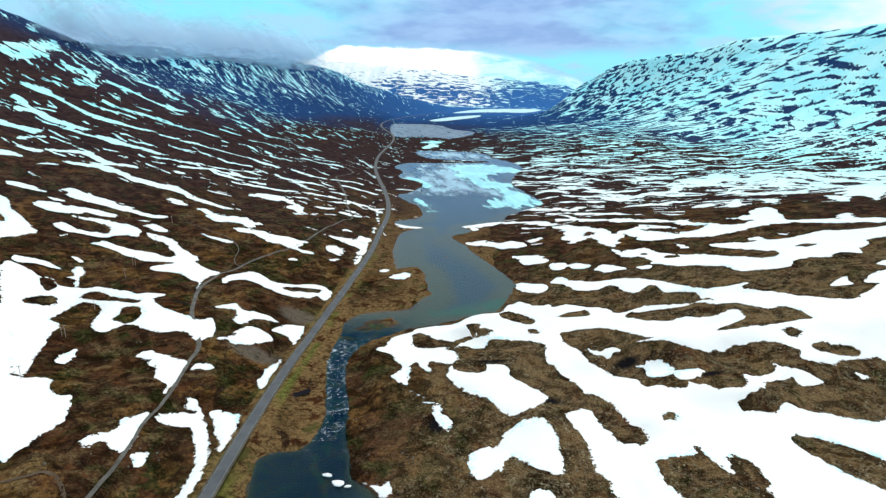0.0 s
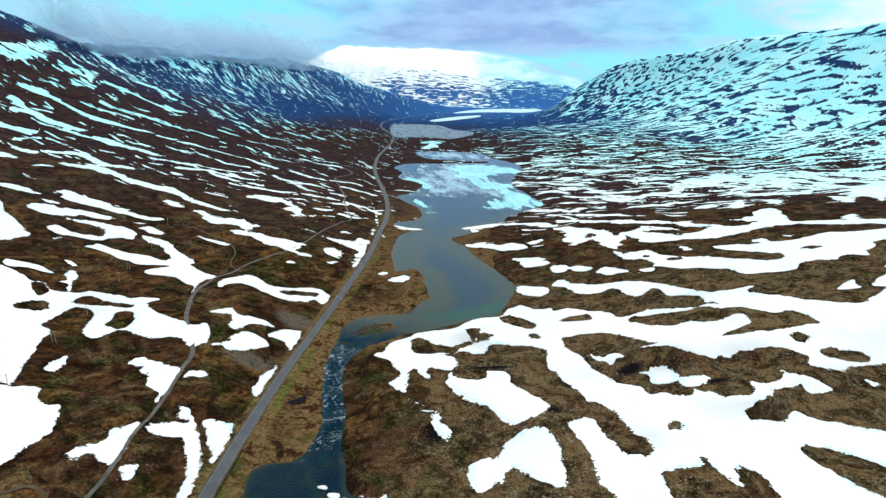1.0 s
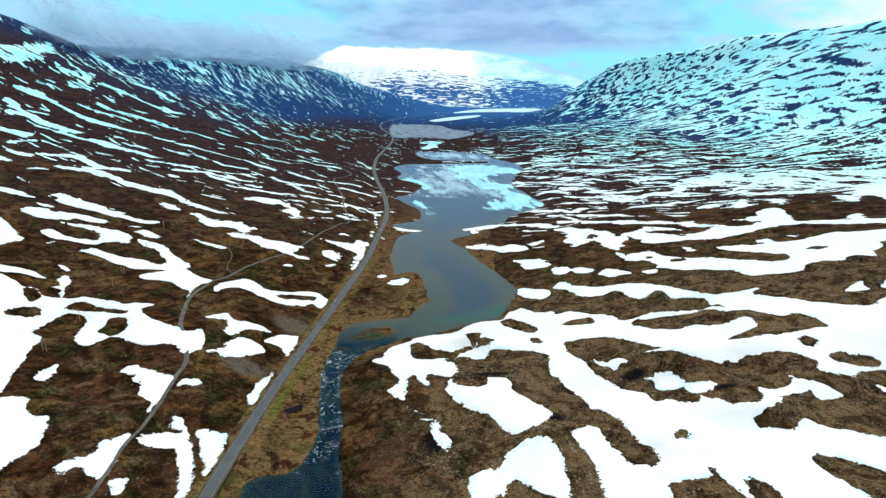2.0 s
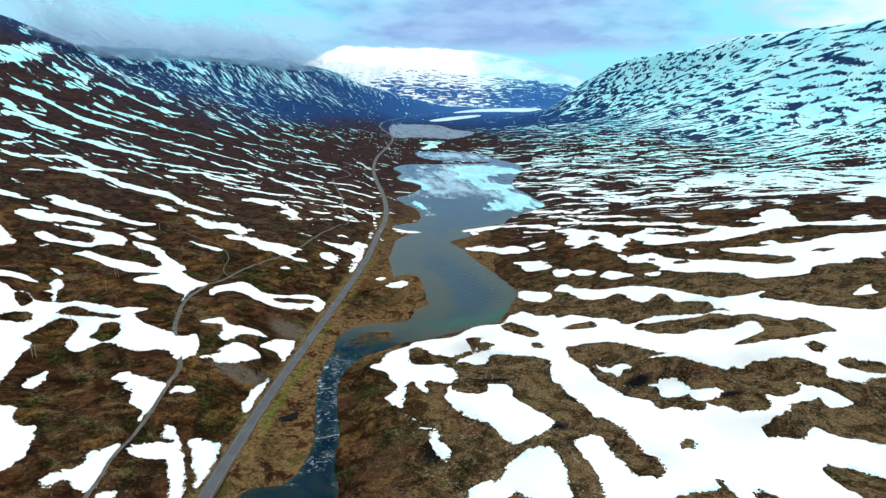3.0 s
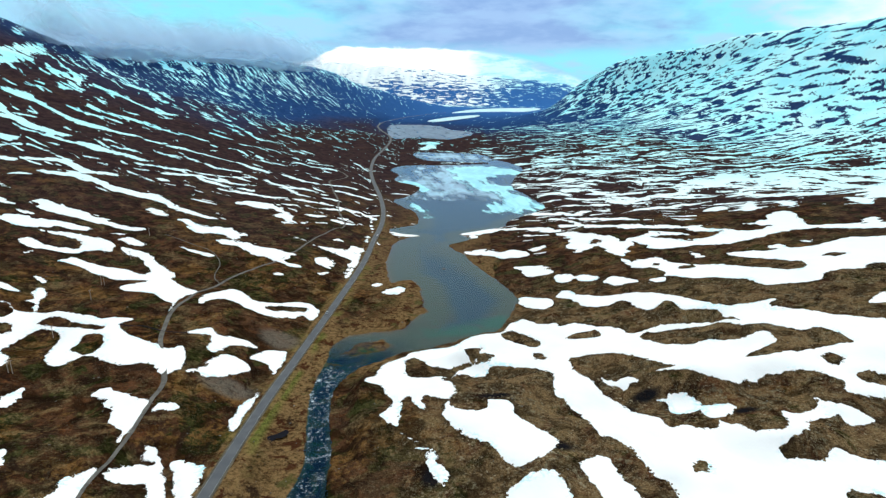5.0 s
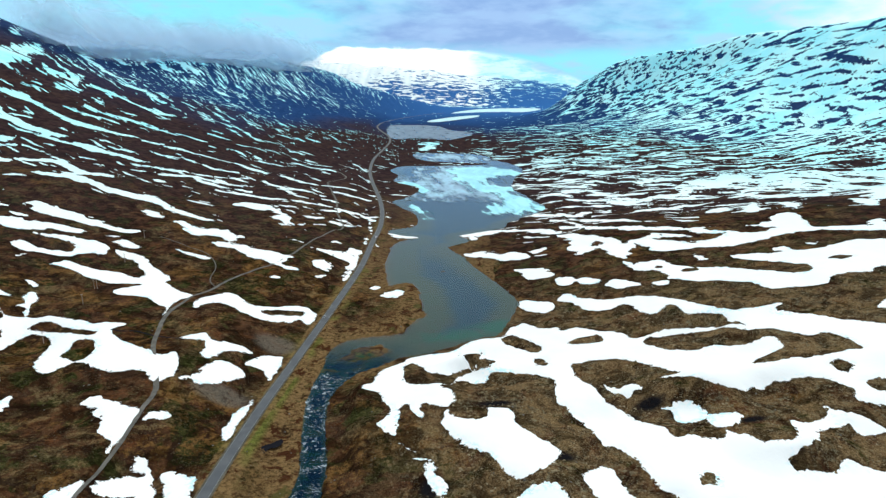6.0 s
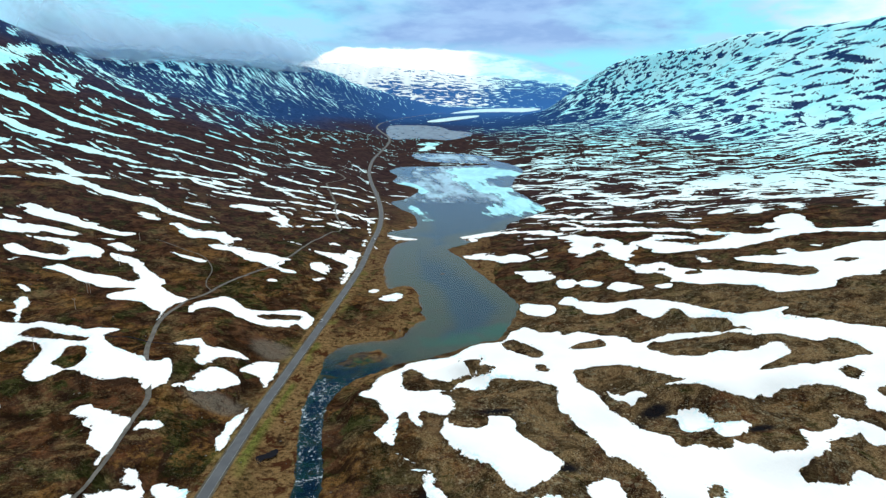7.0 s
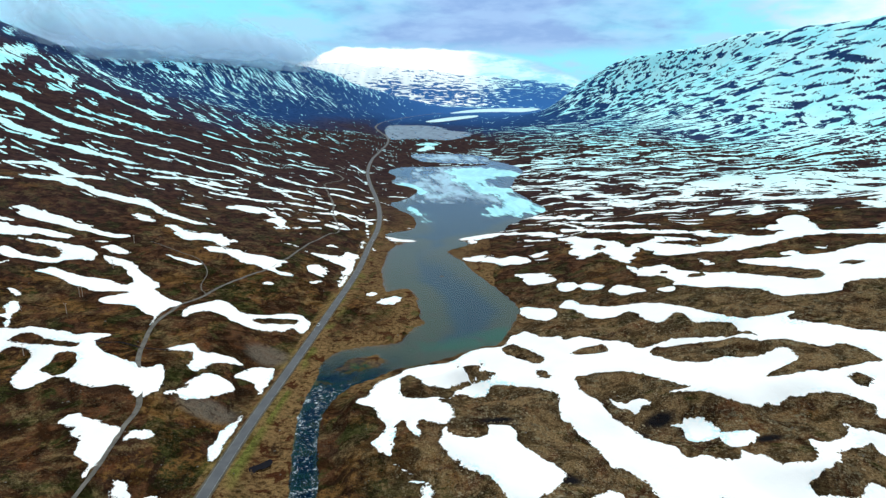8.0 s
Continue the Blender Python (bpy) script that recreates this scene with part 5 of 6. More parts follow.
def snow_depth(x, y):
    """Metres inside the snow's edge; below nought where the ground is bare."""
    z = valley(x, y)
    high = ss(50, 230, z)
    left = -0.33 + 0.14 * ss(90, 200, z) - 0.09 * ss(1000, 1500, y) - 0.28 * ss(1700, 2600, y) * ss(95, 25, z) + 0.03 * ss(1700, 2300, y) * ss(60, 140, z) + 0.09 * ss(2100, 2700, y) - 0.22 * ss(215, 260, z) * ss(1900, 1700, y)
    right = -0.21 + 0.14 * ss(60, 480, x) + 0.125 * high + 0.12 * ss(15, 70, z) * ss(1000, 1400, y) - 0.16 * ss(1300, 2400, y) * ss(110, 30, z) - 0.17 * ss(820, 520, x) * ss(2200, 2600, y) - 0.10 * ss(380, 150, x) * ss(1250, 1700, y)
    cover = np.where(x > -60, right, left) - 0.10 * ss(120, 60, np.abs(x + 90)) * ss(1100, 1500, y)
    cover = np.where(y > 4200, -0.12 + 0.38 * ss(4400, 4720, y) - 0.40 * ss(-50, 560, x) + 0.3 * ss(-300, -900, x), cover)
    wild = (streaks(x, y, z) + cover) * 26 - 14 * ss(820, 600, y + 0.1 * np.abs(x)) - np.where(x < -60, 4.5 * ss(1550, 1350, y), 2.8 * ss(1150, 950, y) * ss(900, 600, x))
    laid = np.full(x.shape, -8.0)
    for sign, outline in DRIFTS:
        d = inside_distance(x, y, smooth_line(outline, True, 3), 8)
        laid = np.maximum(laid, d) if sign > 0 else np.minimum(laid, -d)
    laid = laid + (1.5 * fbm(x, y, 5, 4, 61, 0.7) + 3.4 * fbm(x, y, 15, 4, 69, 0.7) * ss(450, 620, y) + 0.1 - 0.7 * ss(480, 620, y) * ss(-60, -120, x)) * ss(8, 5, np.abs(laid))
    laid = laid + 5 * combed(x, y, 0.25, 9, 5.0, 71) * ss(430, 640, y) * ss(8, 4, np.abs(laid))
    laid = laid + (26 * combed(x, y, 0.35, 13, 4.0, 73) - 2.5) * ss(900 - 250 * ss(250, 400, x), 1400 - 400 * ss(250, 400, x), y) * (laid > -7.5)
    return np.maximum(laid, np.minimum(wild, 8))


inside = (np.abs(AZ)[None] < np.radians(46.1)).repeat(ROWS, 0).ravel() & (flat_y > 120)
depth = np.full(flat_x.shape, -8.0)
depth[inside] = snow_depth(flat_x[inside], flat_y[inside])
clear = np.minimum(np.minimum(-wet + 1.2, -stream - 0.8), to_road - 4.6 - 0.8 * perlin(flat_x / 6, flat_y / 6, 9))
depth = np.where(clear < 4, np.minimum(depth, clear), depth)
give(ground, "rim", ss(-3.2, -0.8, depth) * ss(1100, 600, np.hypot(flat_x, flat_y)))
away = ss(420, 1300, np.hypot(flat_x, flat_y))
lift = (0.07 + 0.12 * depth.clip(0, 3.2)) * np.clip(np.hypot(flat_x, flat_y) / 900, 1, 5)
corners = QUADS.reshape(-1, 4)
keep = (depth + 1.2 + 4.0 * away > 0)[corners].any(1)


def islands(mask):
    """Numbers the connected pieces of a grid of cells."""
    tag = np.where(mask, np.arange(mask.size).reshape(mask.shape), -1)
    while True:
        new_tag = tag.copy()
        for axis in (0, 1):
            for step in (1, -1):
                moved = np.roll(tag, step, axis)
                edge = [slice(None)] * 2
                edge[axis] = 0 if step == 1 else -1
                moved[tuple(edge)] = -1
                new_tag = np.where(mask, np.maximum(new_tag, moved), -1)
        flat = new_tag.ravel()
        flat = np.where(flat >= 0, flat[flat], -1)
        flat = np.where(flat >= 0, flat[flat], -1)
        new_tag = flat.reshape(mask.shape)
        if (new_tag == tag).all():
            return tag
        tag = new_tag


middle = np.hypot(flat_x, flat_y)[corners].mean(1)
core = (depth[corners] > 0).any(1) & (middle < 720)
piece = islands(core.reshape(ROWS - 1, COLS))
fringe = (keep & (middle < 720)).reshape(ROWS - 1, COLS)
for _ in range(5):
    for axis in (0, 1):
        for step in (1, -1):
            piece = np.where(fringe & (piece < 0), np.roll(piece, step, axis), piece)
piece = piece.ravel()
snow_points = np.stack([flat_x, flat_y, flat_z + lift], 1)


def snow_mesh(name, cells, mat):
    faces = corners[cells][:, ::-1]
    used, back = np.unique(faces, return_inverse=True)
    ob = mesh_object(name, snow_points[used], back.reshape(-1, 4), mat)
    give(ob, "thin", ss(4.5, 0.0, depth[used]) * 0.95)
    give(ob, "edge", depth[used].clip(-5, 5))
    give(ob, "away", away[used] * np.where(flat_x[used] < -60, 0.45, 0.7))
    # strength of the haze painted on the snow, by distance and height
    give(ob, "haze_tint", ss(500, 1450, 0.7 * flat_y[used] + 0.45 * np.abs(flat_x[used]) + 2.5 * flat_z[used]) * (1 - 0.85 * ss(4230, 4330, flat_y[used]) * ss(500, -100, flat_x[used])))
    return ob


sizes, counts = np.unique(piece[piece >= 0], return_counts=True)
nearest = np.full(piece.max() + 1, 1e9)
np.minimum.at(nearest, piece[piece >= 0], middle[piece >= 0])
chosen = [k for k, c in zip(sizes, counts) if c > 14 and nearest[k] < 640]
chosen = sorted(chosen, key=lambda k: nearest[k])[:280]
for k in chosen:
    cells = piece == k
    wide = cells.sum() > 2500
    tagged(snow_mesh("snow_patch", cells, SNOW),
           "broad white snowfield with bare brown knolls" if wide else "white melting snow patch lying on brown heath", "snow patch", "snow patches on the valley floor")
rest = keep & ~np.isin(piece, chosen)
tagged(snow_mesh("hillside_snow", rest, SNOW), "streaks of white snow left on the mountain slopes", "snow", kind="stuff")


# ---- water ----
def sheet(name, loop, z, mat, label, category, kind="structure"):
    bm = bmesh.new()
    face = bm.faces.new([bm.verts.new((px, py, z)) for px, py in loop])
    face.normal_update()
    if face.normal.z < 0:
        face.normal_flip()
    bmesh.ops.triangulate(bm, faces=bm.faces[:])
    me = bpy.data.meshes.new(name)
    bm.to_mesh(me)
    bm.free()
    me.materials.append(mat)
    return tagged(new(name, me), label, category, kind=kind)


def grown(loop, by):
    c = np.roll(loop, -1, 0) - np.roll(loop, 1, 0)
    side = np.stack([c[:, 1], -c[:, 0]], 1) / (np.hypot(c[:, 0], c[:, 1])[:, None] + 1e-9)
    area = (loop[:, 0] * np.roll(loop[:, 1], -1) - loop[:, 1] * np.roll(loop[:, 0], -1)).sum()
    return loop + side * by * (1 if area > 0 else -1)


sheet("lake_water", grown(LAKE, 6), 0.0, WATER, "still blue-grey lake water reflecting the clouds", "lake")
sheet("upper_lake_water", grown(UPPER_LAKE, 8), 0.0, WATER, "pale distant lake in the valley", "lake")


def ice_sheet(name, outline, z, step, stretch, cover, seed, mat, label, firm=0.012):
    """Broken ice on a lake, ragged and full of holes."""
    loop = smooth_line(outline, True)
    lo, hi = loop.min(0) - 30, loop.max(0) + 30
    gx, gy = np.meshgrid(np.arange(lo[0], hi[0], step), np.arange(lo[1], hi[1], step * 1.6))
    x, y = gx.ravel(), gy.ravel()
    field = inside_distance(x, y, loop, 60) * firm + fbm(x + 0.25 * y, y / stretch, 22, 5, seed, 0.68) + cover
    water = np.maximum(inside_distance(x, y, LAKE, 5), inside_distance(x, y, UPPER_LAKE, 5))
    field = np.where(water < 0.5, np.minimum(field, (water - 0.5) * 0.1), field).reshape(gx.shape)
    q = np.arange(gx.size).reshape(gx.shape)
    quads = np.stack([q[:-1, :-1], q[:-1, 1:], q[1:, 1:], q[1:, :-1]], -1).reshape(-1, 4)
    quads = quads[(field.ravel()[quads] > 0).any(1)]
    used, back = np.unique(quads, return_inverse=True)
    rise = np.clip(field.ravel() * 1.5, 0.01, 0.12)
    # draw the outer corners in to the ice's edge
    dy, dx = np.gradient(field, gy[:, 0], gx[0])
    pull = np.where(field < 0, field, 0) / (dx**2 + dy**2 + 1e-9)
    far_off = np.maximum(np.hypot(pull * dx, pull * dy) / (step * 1.2), 1)
    x, y = (gx - pull * dx / far_off).ravel(), (gy - pull * dy / far_off).ravel()
    ob = mesh_object(name, np.column_stack([x, y, z + rise])[used], back.reshape(-1, 4), mat)
    give(ob, "haze_tint", np.full(len(used), 1.0))
    give(ob, "edge", field.ravel()[used] * 30 + 0.3)
    give(ob, "away", np.full(len(used), 0.5))
    return tagged(ob, label, "ice", kind="structure")


ice_sheet("lake_ice", [(-126, 1142), (-84, 1131), (-66, 1300), (-17, 1335), (15, 1160), (27, 1060), (46, 1003), (-7, 990), (-54, 985), (-89, 1060)],
          0.0, 1.2, 4.0, 0.42, 91, ICE, "thin grey spring ice streaked across the lake")
ice_sheet("snowy_ice", [(-35, 1304), (15, 1342), (71, 1325), (118, 1250), (89, 1222), (48, 1198), (35, 1145), (59, 1086), (80, 1089), (81, 1033), (93, 996), (107, 951), (116, 905), (88, 892), (66, 880), (32, 870),
                        (38, 921), (53, 956), (46, 1016), (27, 1040), (13, 1081), (-9, 1140), (-27, 1207)],
          0.08, 1.0, 4.0, 0.16, 95, SNOWY_ICE, "snow-covered cyan ice along the far shore", 0.03)
ice_sheet("shore_ice", [(-92, 929), (-76, 920), (-61, 890), (-46, 853), (-42, 822), (-56, 825), (-69, 860)], 0.08, 0.8, 4.0, 0.0, 96, SNOWY_ICE, "tongue of cyan ice reaching out from the shore", 0.06)
ice_sheet("shore_ice", [(-136, 1122), (-111, 1128), (-86, 1106), (-62, 1040), (-70, 1020), (-84, 1026), (-104, 1068), (-120, 1090)], 0.08, 0.8, 4.0, 0.05, 101, SNOWY_ICE, "thin cyan ice along the inlet's shore", 0.06)
ice_sheet("upper_ice", [(-290, 2020), (-335, 2470), (-263, 2550), (-129, 2520), (-54, 2316), (30, 2184), (-45, 1930), (-166, 1960), (-226, 1916)],
          0.05, 2.2, 5.0, -0.02, 97, DULL_ICE, "pale rotten ice on the upper lake")
ice_sheet("channel_ice", [(-131, 1544), (-88, 1563), (-21, 1555), (51, 1496), (36, 1431), (-32, 1415), (-100, 1435)], 0.05, 2.0, 4.0, 0.10, 99, ICE, "pale ice in the narrow channel")
sheet("river_ice", smooth_line([(-183, 2766), (-89, 3055), (44, 3262), (52, 3130), (-56, 2855), (-143, 2700)], True, 4), 2.4, FAR_ICE, "white strip of ice along the river bend", "ice")
sheet("far_lake_water", grown(FAR_LAKE, 10), 0.0, FAR_ICE, "white frozen lake at the valley's end", "lake")


def ribbon(name, line, half, mat, rise=0.0, camber=0.0, offset=0.0, parent=None):
    """A strip along a line with heights: half is its half width, offset its place to the side."""
    way = np.gradient(line[:, :2], axis=0)
    side = np.stack([way[:, 1], -way[:, 0]], 1) / np.hypot(way[:, 0], way[:, 1])[:, None]
    cuts = np.linspace(-1, 1, 7)
    half = np.broadcast_to(half, len(line))
    verts = [[(*(p[:2] + s * (offset + c * h)), p[2] + rise - camber * c * c) for c in cuts] for p, s, h in zip(line, side, half)]
    k = np.arange(len(line) * 7).reshape(-1, 7)
    quads = np.stack([k[:-1, :-1], k[:-1, 1:], k[1:, 1:], k[1:, :-1]], -1).reshape(-1, 4)
    return mesh_object(name, np.array(verts).reshape(-1, 3), quads, mat, parent)


def between(name, left, right, mat, z, cuts=12):
    """A water sheet between two banks."""
    k = np.linspace(-0.12, 1.12, cuts)[None, :, None]
    p = left[:, None] * (1 - k) + right[:, None] * k
    q = np.arange(len(left) * cuts).reshape(-1, cuts)
    quads = np.stack([q[:-1, :-1], q[:-1, 1:], q[1:, 1:], q[1:, :-1]], -1).reshape(-1, 4)
    p = p.reshape(-1, 2)
    return mesh_object(name, np.column_stack([p, z(p[:, 1])]), quads, mat)


river = between("river", LEFT_BANK[:-8], RIGHT_BANK[:-8], WATER, lambda y: river_level(y) - 0.02)
tagged(river, "dark blue mountain stream with white rapids", "river", kind="structure")

# ---- road and track ----
TRAIL = smooth_line([(-150, 170), (-149, 188), (-149, 202), (-150, 218), (-154, 238), (-158, 264), (-159, 280), (-163, 305), (-165, 321), (-169, 331), (-182, 354), (-194, 375),
                     (-205, 403), (-211, 426), (-214, 460), (-207, 506), (-194, 545), (-180, 582), (-169, 660), (-161, 711), (-151, 737), (-161, 772), (-176, 818), (-189, 878), (-225, 985), (-232, 1020), (-216, 1075),
                     (-230, 1118), (-250, 1138), (-238, 1190), (-262, 1232)], False, 10)
SIDE_PATH = smooth_line([(-182, 184), (-175, 190), (-170, 194), (-163, 192), (-155, 183), (-151, 170)], False, 8)
FOOT_PATH = smooth_line([(-208, 500), (-220, 517), (-227, 546), (-244, 571), (-269, 583), (-300, 590)], False, 8)


def on_land(line):
    return np.column_stack([line, land(line[:, 0], line[:, 1])])


road = ribbon("road", ROAD, 2.75, ASPHALT, 0.24, 0.08)
tagged(road, "grey two-lane asphalt road along the lake", "road", kind="structure")
for s in (-1, 1):
    tagged(ribbon("shoulder", ROAD, 0.55, SHOULDER, 0.16, 0.05, s * 3.25, road), "pale gravel shoulder")
track = ribbon("gravel_track", on_land(TRAIL), 1.5, TRACK, 0.3, 0.05)
tagged(track, "narrow grey gravel track winding up the slope", "track", kind="structure")
tagged(ribbon("side_path", on_land(SIDE_PATH), 0.9, DIRT, 0.25, 0.05), "faint sandy path looping off the track", "path", kind="structure")
tagged(ribbon("footpath", on_land(FOOT_PATH), 0.45, TRACK, 0.25, 0.05), "thin footpath through the heath", "path", kind="structure")
for s in (-1, 1):
    tagged(ribbon("edge_line", ROAD, 0.05, LINE_PAINT, 0.20, 0.0, s * 2.45, road), "worn white edge line")


# ---- things ----
def part(name, bm, mat, parent, label=""):
    me = bpy.data.meshes.new(name)
    bm.to_mesh(me)
    bm.free()
    me.materials.append(mat)
    ob = new(name, me)
    ob.parent = parent
    return tagged(ob, label)


def box(bm, cx, cy, cz, sx, sy, sz, top=1.0, bevel=0.0):
    """A box with its upper face drawn in by top."""
    made = bmesh.ops.create_cube(bm, size=1)["verts"]
    for v in made:
        k = top if v.co.z > 0 else 1.0
        v.co = Vector((cx + v.co.x * sx * k, cy + v.co.y * sy * k, cz + v.co.z * sz))
    if bevel:
        edges = list({e for v in made for e in v.link_edges})
        bmesh.ops.bevel(bm, geom=edges, offset=bevel, segments=2, affect="EDGES", profile=0.6)
    return bm


def rod(bm, a, b, ra, rb, sides=8):
    a, b = Vector(a), Vector(b)
    turn = (b - a).to_track_quat("Z", "Y").to_matrix().to_4x4()
    bmesh.ops.create_cone(bm, cap_ends=True, segments=sides, radius1=ra, radius2=rb, depth=(b - a).length, matrix=Matrix.Translation((a + b) / 2) @ turn)
    return bm


def ground_at(x, y):
    return float(land(np.array([float(x)]), np.array([float(y)]))[0])


POLE_WOOD = plain_material("weathered_pole_wood", (0.42, 0.36, 0.30), 0.85)
PORCELAIN = plain_material("porcelain", (0.55, 0.50, 0.45), 0.3)
STONE = gravel_material("lichen_stone", (0.07, 0.066, 0.058), (0.17, 0.16, 0.14))


def power_pole(x, y, turn, twin):
    """A wooden power pole, single or twin, with its crossarm and insulators."""
    base = new("power_pole")
    base.matrix_world = pose(x, y, ground_at(x, y) - 0.3, rz=turn)
    sides = (-0.95, 0.95) if twin else (0.0,)
    for s in sides:
        part("pole", rod(bmesh.new(), (s, 0, 0), (s, 0, 8.2), 0.2, 0.14), POLE_WOOD, base)
    part("crossarm", box(bmesh.new(), 0, 0.16, 7.7, 3.6 if twin else 2.0, 0.16, 0.2, 1, 0.02), POLE_WOOD, base)
    for s in (-1.6, 0.0, 1.6) if twin else (-0.9, 0.9):
        part("insulator", rod(bmesh.new(), (s, 0.16, 7.8), (s, 0.16, 8.15), 0.09, 0.05), PORCELAIN, base)
    if twin:
        part("brace", rod(bmesh.new(), (-0.95, 0, 5.6), (0.95, 0, 7.4), 0.06, 0.06), POLE_WOOD, base)
    return tagged(base, "grey weathered twin-legged wooden power pole with crossarm on the heath" if twin else "grey weathered single wooden power pole with a short crossarm",
                  "power pole", "power line along the slope")


for px, py, twin in ((-226, 256, False), (-245, 315, True), (-264, 374, False), (-268, 421, False), (-281, 456, True), (-301, 529, False), (-310, 580, False), (-322, 640, False)):
    power_pole(px, py, 15, twin)


CAR_GLASS = plain_material("car_glass", (0.02, 0.025, 0.03), 0.08)
TYRE = plain_material("tyre_rubber", (0.02, 0.02, 0.02), 0.9)
RIM = plain_material("wheel_rim", (0.45, 0.45, 0.47), 0.3, 0.8)
LAMP = plain_material("lamp_lens", (0.7, 0.7, 0.68), 0.15)
RED_LAMP = plain_material("rear_lamp", (0.35, 0.02, 0.02), 0.2)


def car(x, y, z, turn, colour, label):
    base = new("car")
    base.matrix_world = pose(x, y, z, rz=turn)
    paint = plain_material("car_paint", colour, 0.25)
    body = part("body", box(bmesh.new(), 0, 0, 0.62, 1.82, 4.5, 0.62, 0.96, 0.12), paint, base)
    part("roof", box(bmesh.new(), 0, -0.25, 1.42, 1.45, 1.9, 0.08, 0.92, 0.03), paint, base)
    part("cabin_window", box(bmesh.new(), 0, -0.25, 1.15, 1.66, 2.8, 0.52, 0.80, 0.06), CAR_GLASS, base, "dark tinted glazing")
    for s in (-1, 1):
        part("headlight", box(bmesh.new(), s * 0.65, 2.2, 0.72, 0.36, 0.1, 0.16, 1, 0.03), LAMP, base)
        part("tail_light", box(bmesh.new(), s * 0.68, -2.2, 0.75, 0.28, 0.1, 0.2, 1, 0.03), RED_LAMP, base)
        part("mirror", box(bmesh.new(), s * 0.98, 0.75, 1.0, 0.2, 0.12, 0.14, 1, 0.03), paint, base)
        for k in (-1.35, 1.4):
            wheel = part("wheel", rod(bmesh.new(), (s * 0.72, k, 0.33), (s * 0.93, k, 0.33), 0.33, 0.33, 18), TYRE, base)
            part("rim", rod(bmesh.new(), (s * 0.92, k, 0.33), (s * 0.945, k, 0.33), 0.2, 0.19, 12), RIM, wheel)
    return tagged(base, label, "car", "cars on the road")


def road_at(y):
    k = np.argsort(ROAD[:, 1])
    return np.interp(y, ROAD[k, 1], ROAD[k, 0]), np.interp(y, ROAD[k, 1], ROAD[k, 2])


rx, rz = road_at(720)
car(rx + 1.6, 720, rz + 0.22, 0, (0.8, 0.8, 0.8), "small white car standing on the asphalt road")
rx, rz = road_at(476)
car(rx - 1.5, 476, rz + 0.22, 180, (0.42, 0.44, 0.46), "silver-grey car driving on the asphalt road")


# ---- stream details ----
def blob(bm, x, y, z, rx, ry, rz, turn, rng, rings=3, sides=7):
    """A low, uneven mound."""
    rows, c, s = [], math.cos(turn), math.sin(turn)
    for i in range(rings):
        k = i / rings
        r, h = math.cos(k * math.pi / 2), math.sin(k * math.pi / 2)
        row = []
        for j in range(sides):
            a, q = 2 * math.pi * j / sides, r * rng.uniform(0.75, 1.2)
            px, py = rx * q * math.cos(a), ry * q * math.sin(a)
            row.append((x + c * px - s * py, y + s * px + c * py, z + rz * h * rng.uniform(0.85, 1.1)))
        rows.append(row)
    start = len(bm[0])
    for row in rows:
        bm[0].extend(row)
    bm[0].append((x, y, z + rz))
    for i in range(rings - 1):
        for j in range(sides):
            a, b = start + i * sides + j, start + i * sides + (j + 1) % sides
            bm[1].extend([(a, b, b + sides), (a, b + sides, a + sides)])
    top, last = start + rings * sides, start + (rings - 1) * sides
    bm[1].extend((last + j, last + (j + 1) % sides, top) for j in range(sides))


rng = random.Random(7)
foam = ([], [])
for _ in range(3000):
    i = rng.randrange(26, len(LEFT_BANK) - 2)
    side = rng.uniform(0.06, 0.94)
    p = LEFT_BANK[i] * (1 - side) + RIGHT_BANK[i] * side + np.array((0, rng.uniform(-3, 3)))
    swirl = 1.3 * noise.noise(Vector((p[0] * 0.42, p[1] * 0.5, 2.0))) + 0.6 * noise.noise(Vector((p[0] * 0.15, p[1] * 0.07, 6.0))) + 0.15
    lull = 0.9 * float(ss(255, 228, p[1])) + 0.5 * float(ss(372, 400, p[1]))
    if swirl + rng.uniform(-0.25, 0.25) - lull < 0.46:
        continue
    turn = 0.9 * math.cos(p[1] * 0.2 + p[0] * 0.3) + rng.uniform(-0.3, 0.3)
    blob(foam, p[0], p[1], float(river_level(np.array(p[1]))) - 0.05, rng.uniform(0.12, 0.6), rng.uniform(0.03, 0.10), 0.08, turn, rng, 2, 6)
ob = mesh_object("foam", foam[0], foam[1], FOAM, river)
tagged(ob, "broken white water", kind="stuff")

for x, y, r in ((-61, 224, 2.4), (-55, 219, 3.4), (-50, 217, 1.6)):
    rows = ([], [])
    blob(rows, x, y, float(river_level(np.array(y))) - 0.15, r, r * 0.6, 0.5, rng.uniform(0, 3), rng, 3, 9)
    floe = mesh_object("ice_floe", rows[0], rows[1], SNOW)
    give(floe, "edge", np.full(len(rows[0]), 5.0))
    tagged(floe, "small white floe of snow drifting in the pool", "ice floe", "floes in the stream pool")

rows = ([], [])
blob(rows, -21, 604, -0.4, 2.4, 1.7, 1.1, 0.4, rng, 4, 10)
tagged(mesh_object("rock_islet", rows[0], rows[1], STONE), "small dark rock standing out of the lake", "rock")

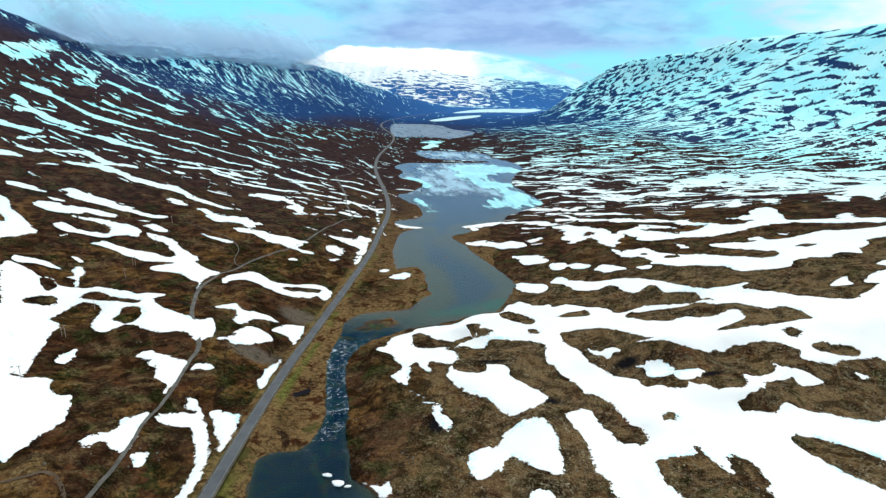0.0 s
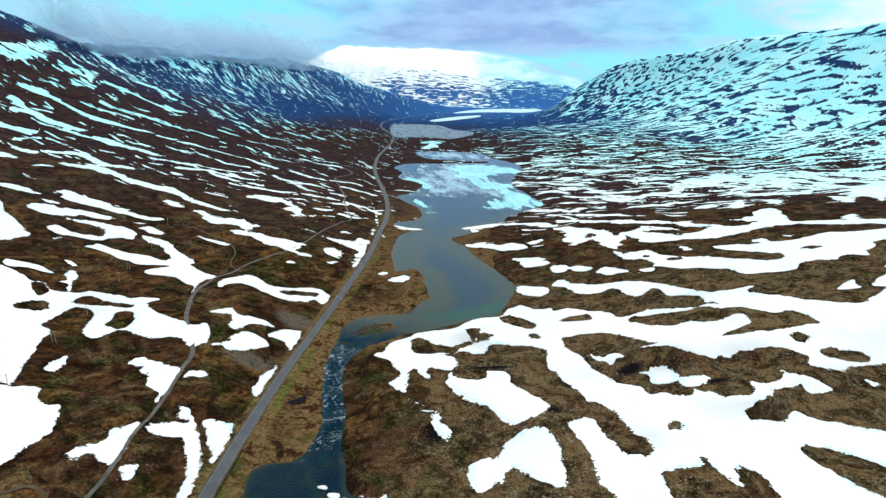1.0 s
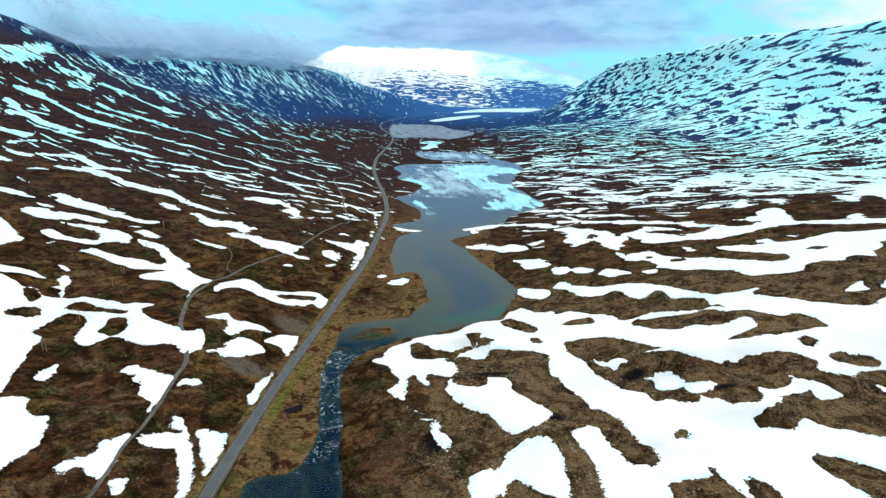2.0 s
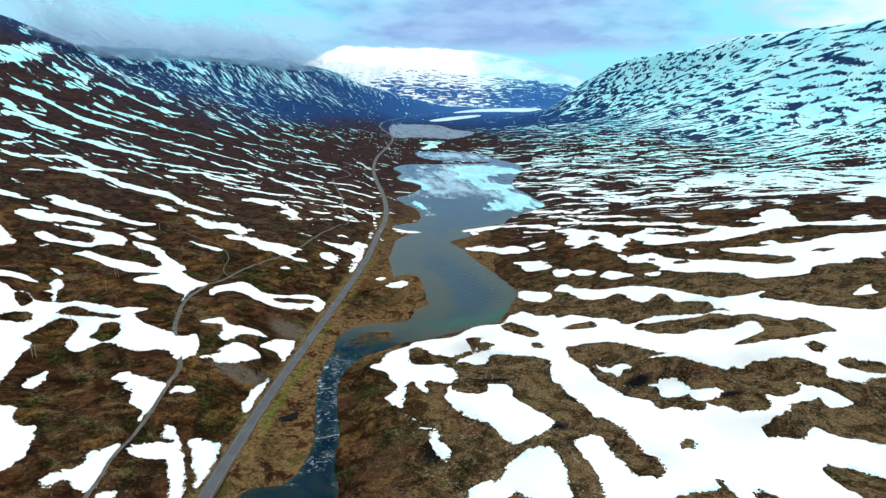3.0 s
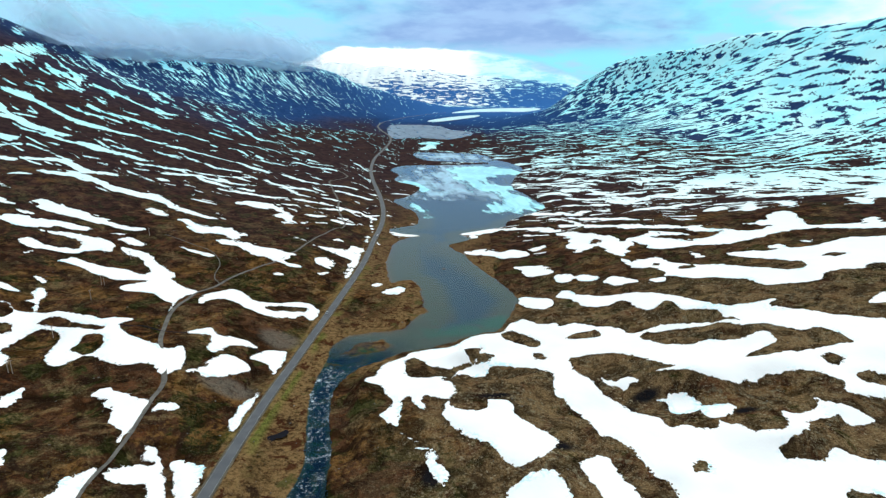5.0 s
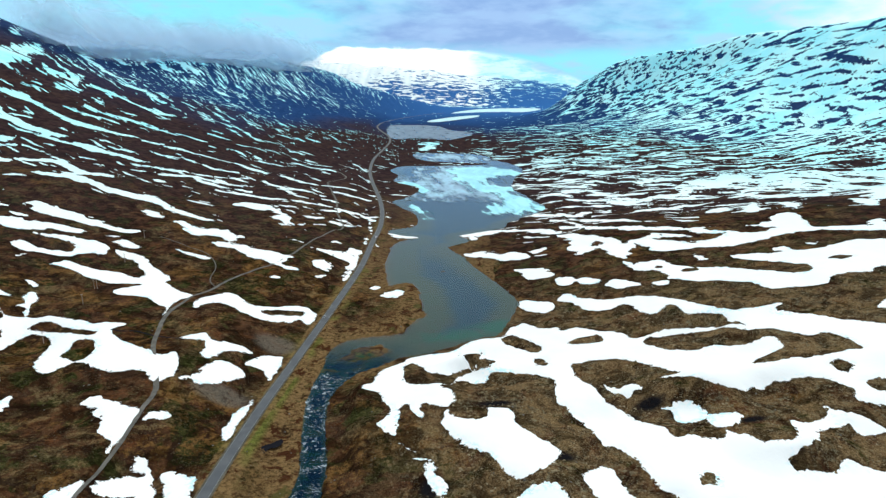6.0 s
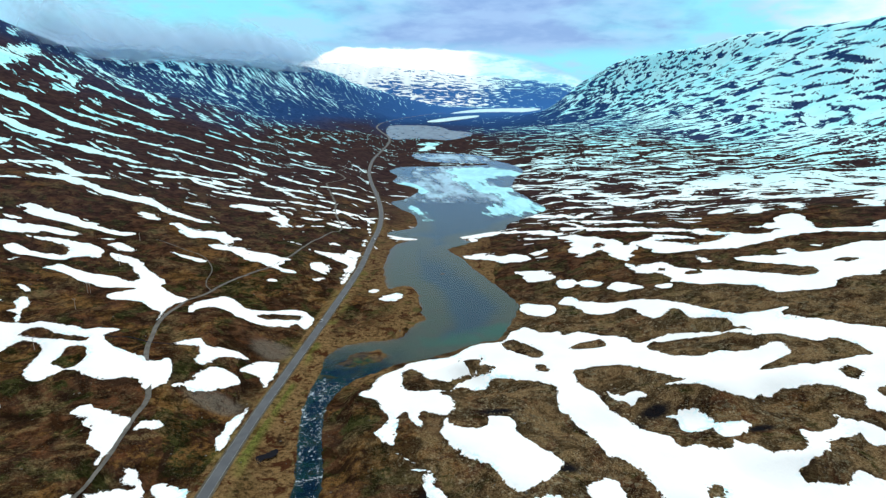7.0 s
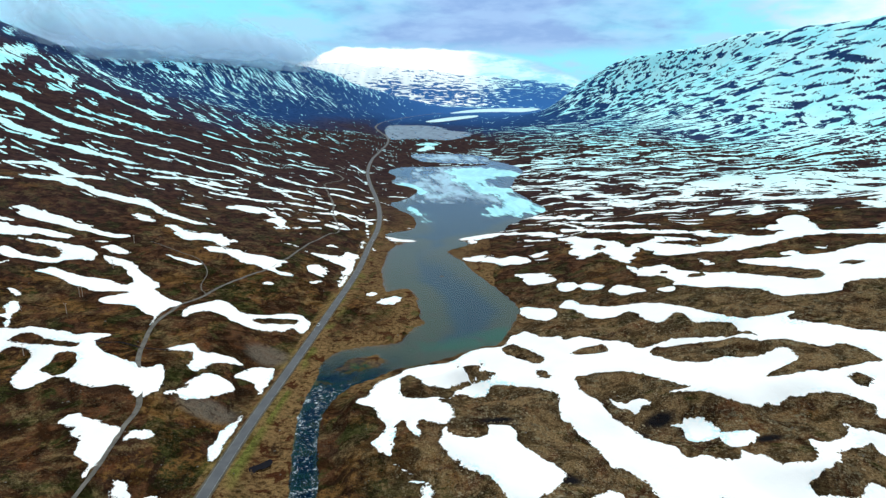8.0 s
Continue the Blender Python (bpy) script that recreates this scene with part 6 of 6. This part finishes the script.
PEAT_WATER = plain_material("peat_water", (0.010, 0.010, 0.014), 0.85)
PEAT_WATER.node_tree.nodes["Principled BSDF"].inputs["Specular IOR Level"].default_value = 0.05
BROOK = smooth_line([(-233, 390), (-223, 389), (-215, 393), (-206, 392), (-199, 390), (-185, 393), (-179, 398), (-165, 397), (-155, 396), (-148, 394), (-140, 394), (-128, 392)], False, 6)
tagged(ribbon("brook", on_land(BROOK), 0.6, PEAT_WATER, 0.2), "narrow dark brook crossing the heath", "brook", kind="structure")
POND = smooth_line([(-100, 293), (-98, 297), (-95, 299), (-91, 303), (-89, 300), (-91, 296), (-94, 295), (-96, 291)], True)
sheet("pond", POND, 8.6, PEAT_WATER, "small dark peat pool beside the road", "pond")


# ---- low cloud on the ridge ----
def low_cloud(shift, lift_by, seed):
    """A bank of cloud that hangs along the near ridge and hides its top."""
    n_along, n_up = 90, 16
    verts, body = [], []
    for i in range(n_along):
        k = i / (n_along - 1)
        y = 1480 + 1480 * k
        crest = float(np.interp(y, (1250, 1820, 2080, 2380, 2740, 3200), (-1110, -1110, -1025, -870, -735, -600)))
        foot = float(np.interp(y, (1250, 1500, 1700, 1820, 2080, 2380, 2740, 3000), (332, 292, 253, 232, 219, 214, 199, 192)))
        for j in range(n_up):
            h = j / (n_up - 1)
            bulge = 45 * math.sin(h * math.pi) + 30 * noise.noise(Vector((y / 300, h * 2, seed)))
            verts.append((crest + shift + bulge - 170 * h, y, foot + 26 * noise.noise(Vector((y / 170, 5, seed))) + 16 * noise.noise(Vector((y / 55, 9, seed))) + lift_by + h * 190))
            edge = min(1, h / 0.2) * min(1, (1 - h) / 0.75) * min(1, k / 0.15) * min(1, (1 - k) / 0.22)
            body.append(edge * 1.1 - 0.05)
    q = np.arange(n_along * n_up).reshape(n_along, n_up)
    quads = np.stack([q[:-1, :-1], q[1:, :-1], q[1:, 1:], q[:-1, 1:]], -1).reshape(-1, 4)
    ob = mesh_object("low_cloud", verts, quads, CLOUD)
    give(ob, "body", body)
    return tagged(ob, "grey mist hanging on the mountain ridge", "cloud", "clouds on the ridge", "structure")


for shift, up, seed in ((0, 0, 1.3), (30, 16, 4.1), (60, 32, 8.8), (-25, -10, 12.2)):
    low_cloud(shift, up, seed)


# ---- heath clumps and stones ----
def scatter(name, count, near, far, mat, size, label, category, seed, rings=2, sides=6, edge=0.0):
    """Small clumps strewn over the bare ground, thicker close by."""
    pick = np.random.RandomState(seed)
    az, r = np.radians(pick.uniform(-42, 42, count)), near * (far / near) ** pick.uniform(0, 1, count)
    x, y = r * np.sin(az), r * np.cos(az)
    bare = snow_depth(x, y) < edge * pick.uniform(0, 1, count) ** 3
    wet_here = np.maximum(inside_distance(x, y, LAKE, 3), inside_distance(x, y, RIVER, 3))
    free = bare & (wet_here < -0.8) & (along(x, y, ROAD, 12)[0] > 6.5) & (along(x, y, np.column_stack([TRAIL, TRAIL[:, 0] * 0]), 6)[0] > 2.4) & (fbm(x, y, 16, 3, seed) > -0.12) & (np.hypot((x + 131) / 15, (y - 419) / 13) > 0.95) & (np.hypot((x + 138) / 17, (y - 341) / 10) > 0.95)
    x, y = x[free], y[free]
    z, rng, rows = land(x, y), random.Random(seed), ([], [])
    for px, py, pz in zip(x.tolist(), y.tolist(), z.tolist()):
        s = rng.uniform(*size)
        blob(rows, px, py, pz - 0.12 * s, s, s * rng.uniform(0.6, 1.0), s * rng.uniform(0.35, 0.7), rng.uniform(0, 3), rng, rings, sides)
    ob = mesh_object(name, rows[0], rows[1], mat, None, True)
    vx, vy = np.array(rows[0])[:, 0], np.array(rows[0])[:, 1]
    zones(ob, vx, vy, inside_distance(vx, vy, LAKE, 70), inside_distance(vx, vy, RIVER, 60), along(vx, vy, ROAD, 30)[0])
    return tagged(ob, label, category, kind="stuff")


scatter("heather_clumps", 110000, 200, 620, CLUMP, (0.3, 1.0), "low brown heather, grass tufts and lichen on the heath", "heath plants", 71, 2, 6, 1.1)
scatter("stones", 500, 200, 700, STONE, (0.3, 0.9), "pale lichen-grown stones on the heath", "stones", 83)
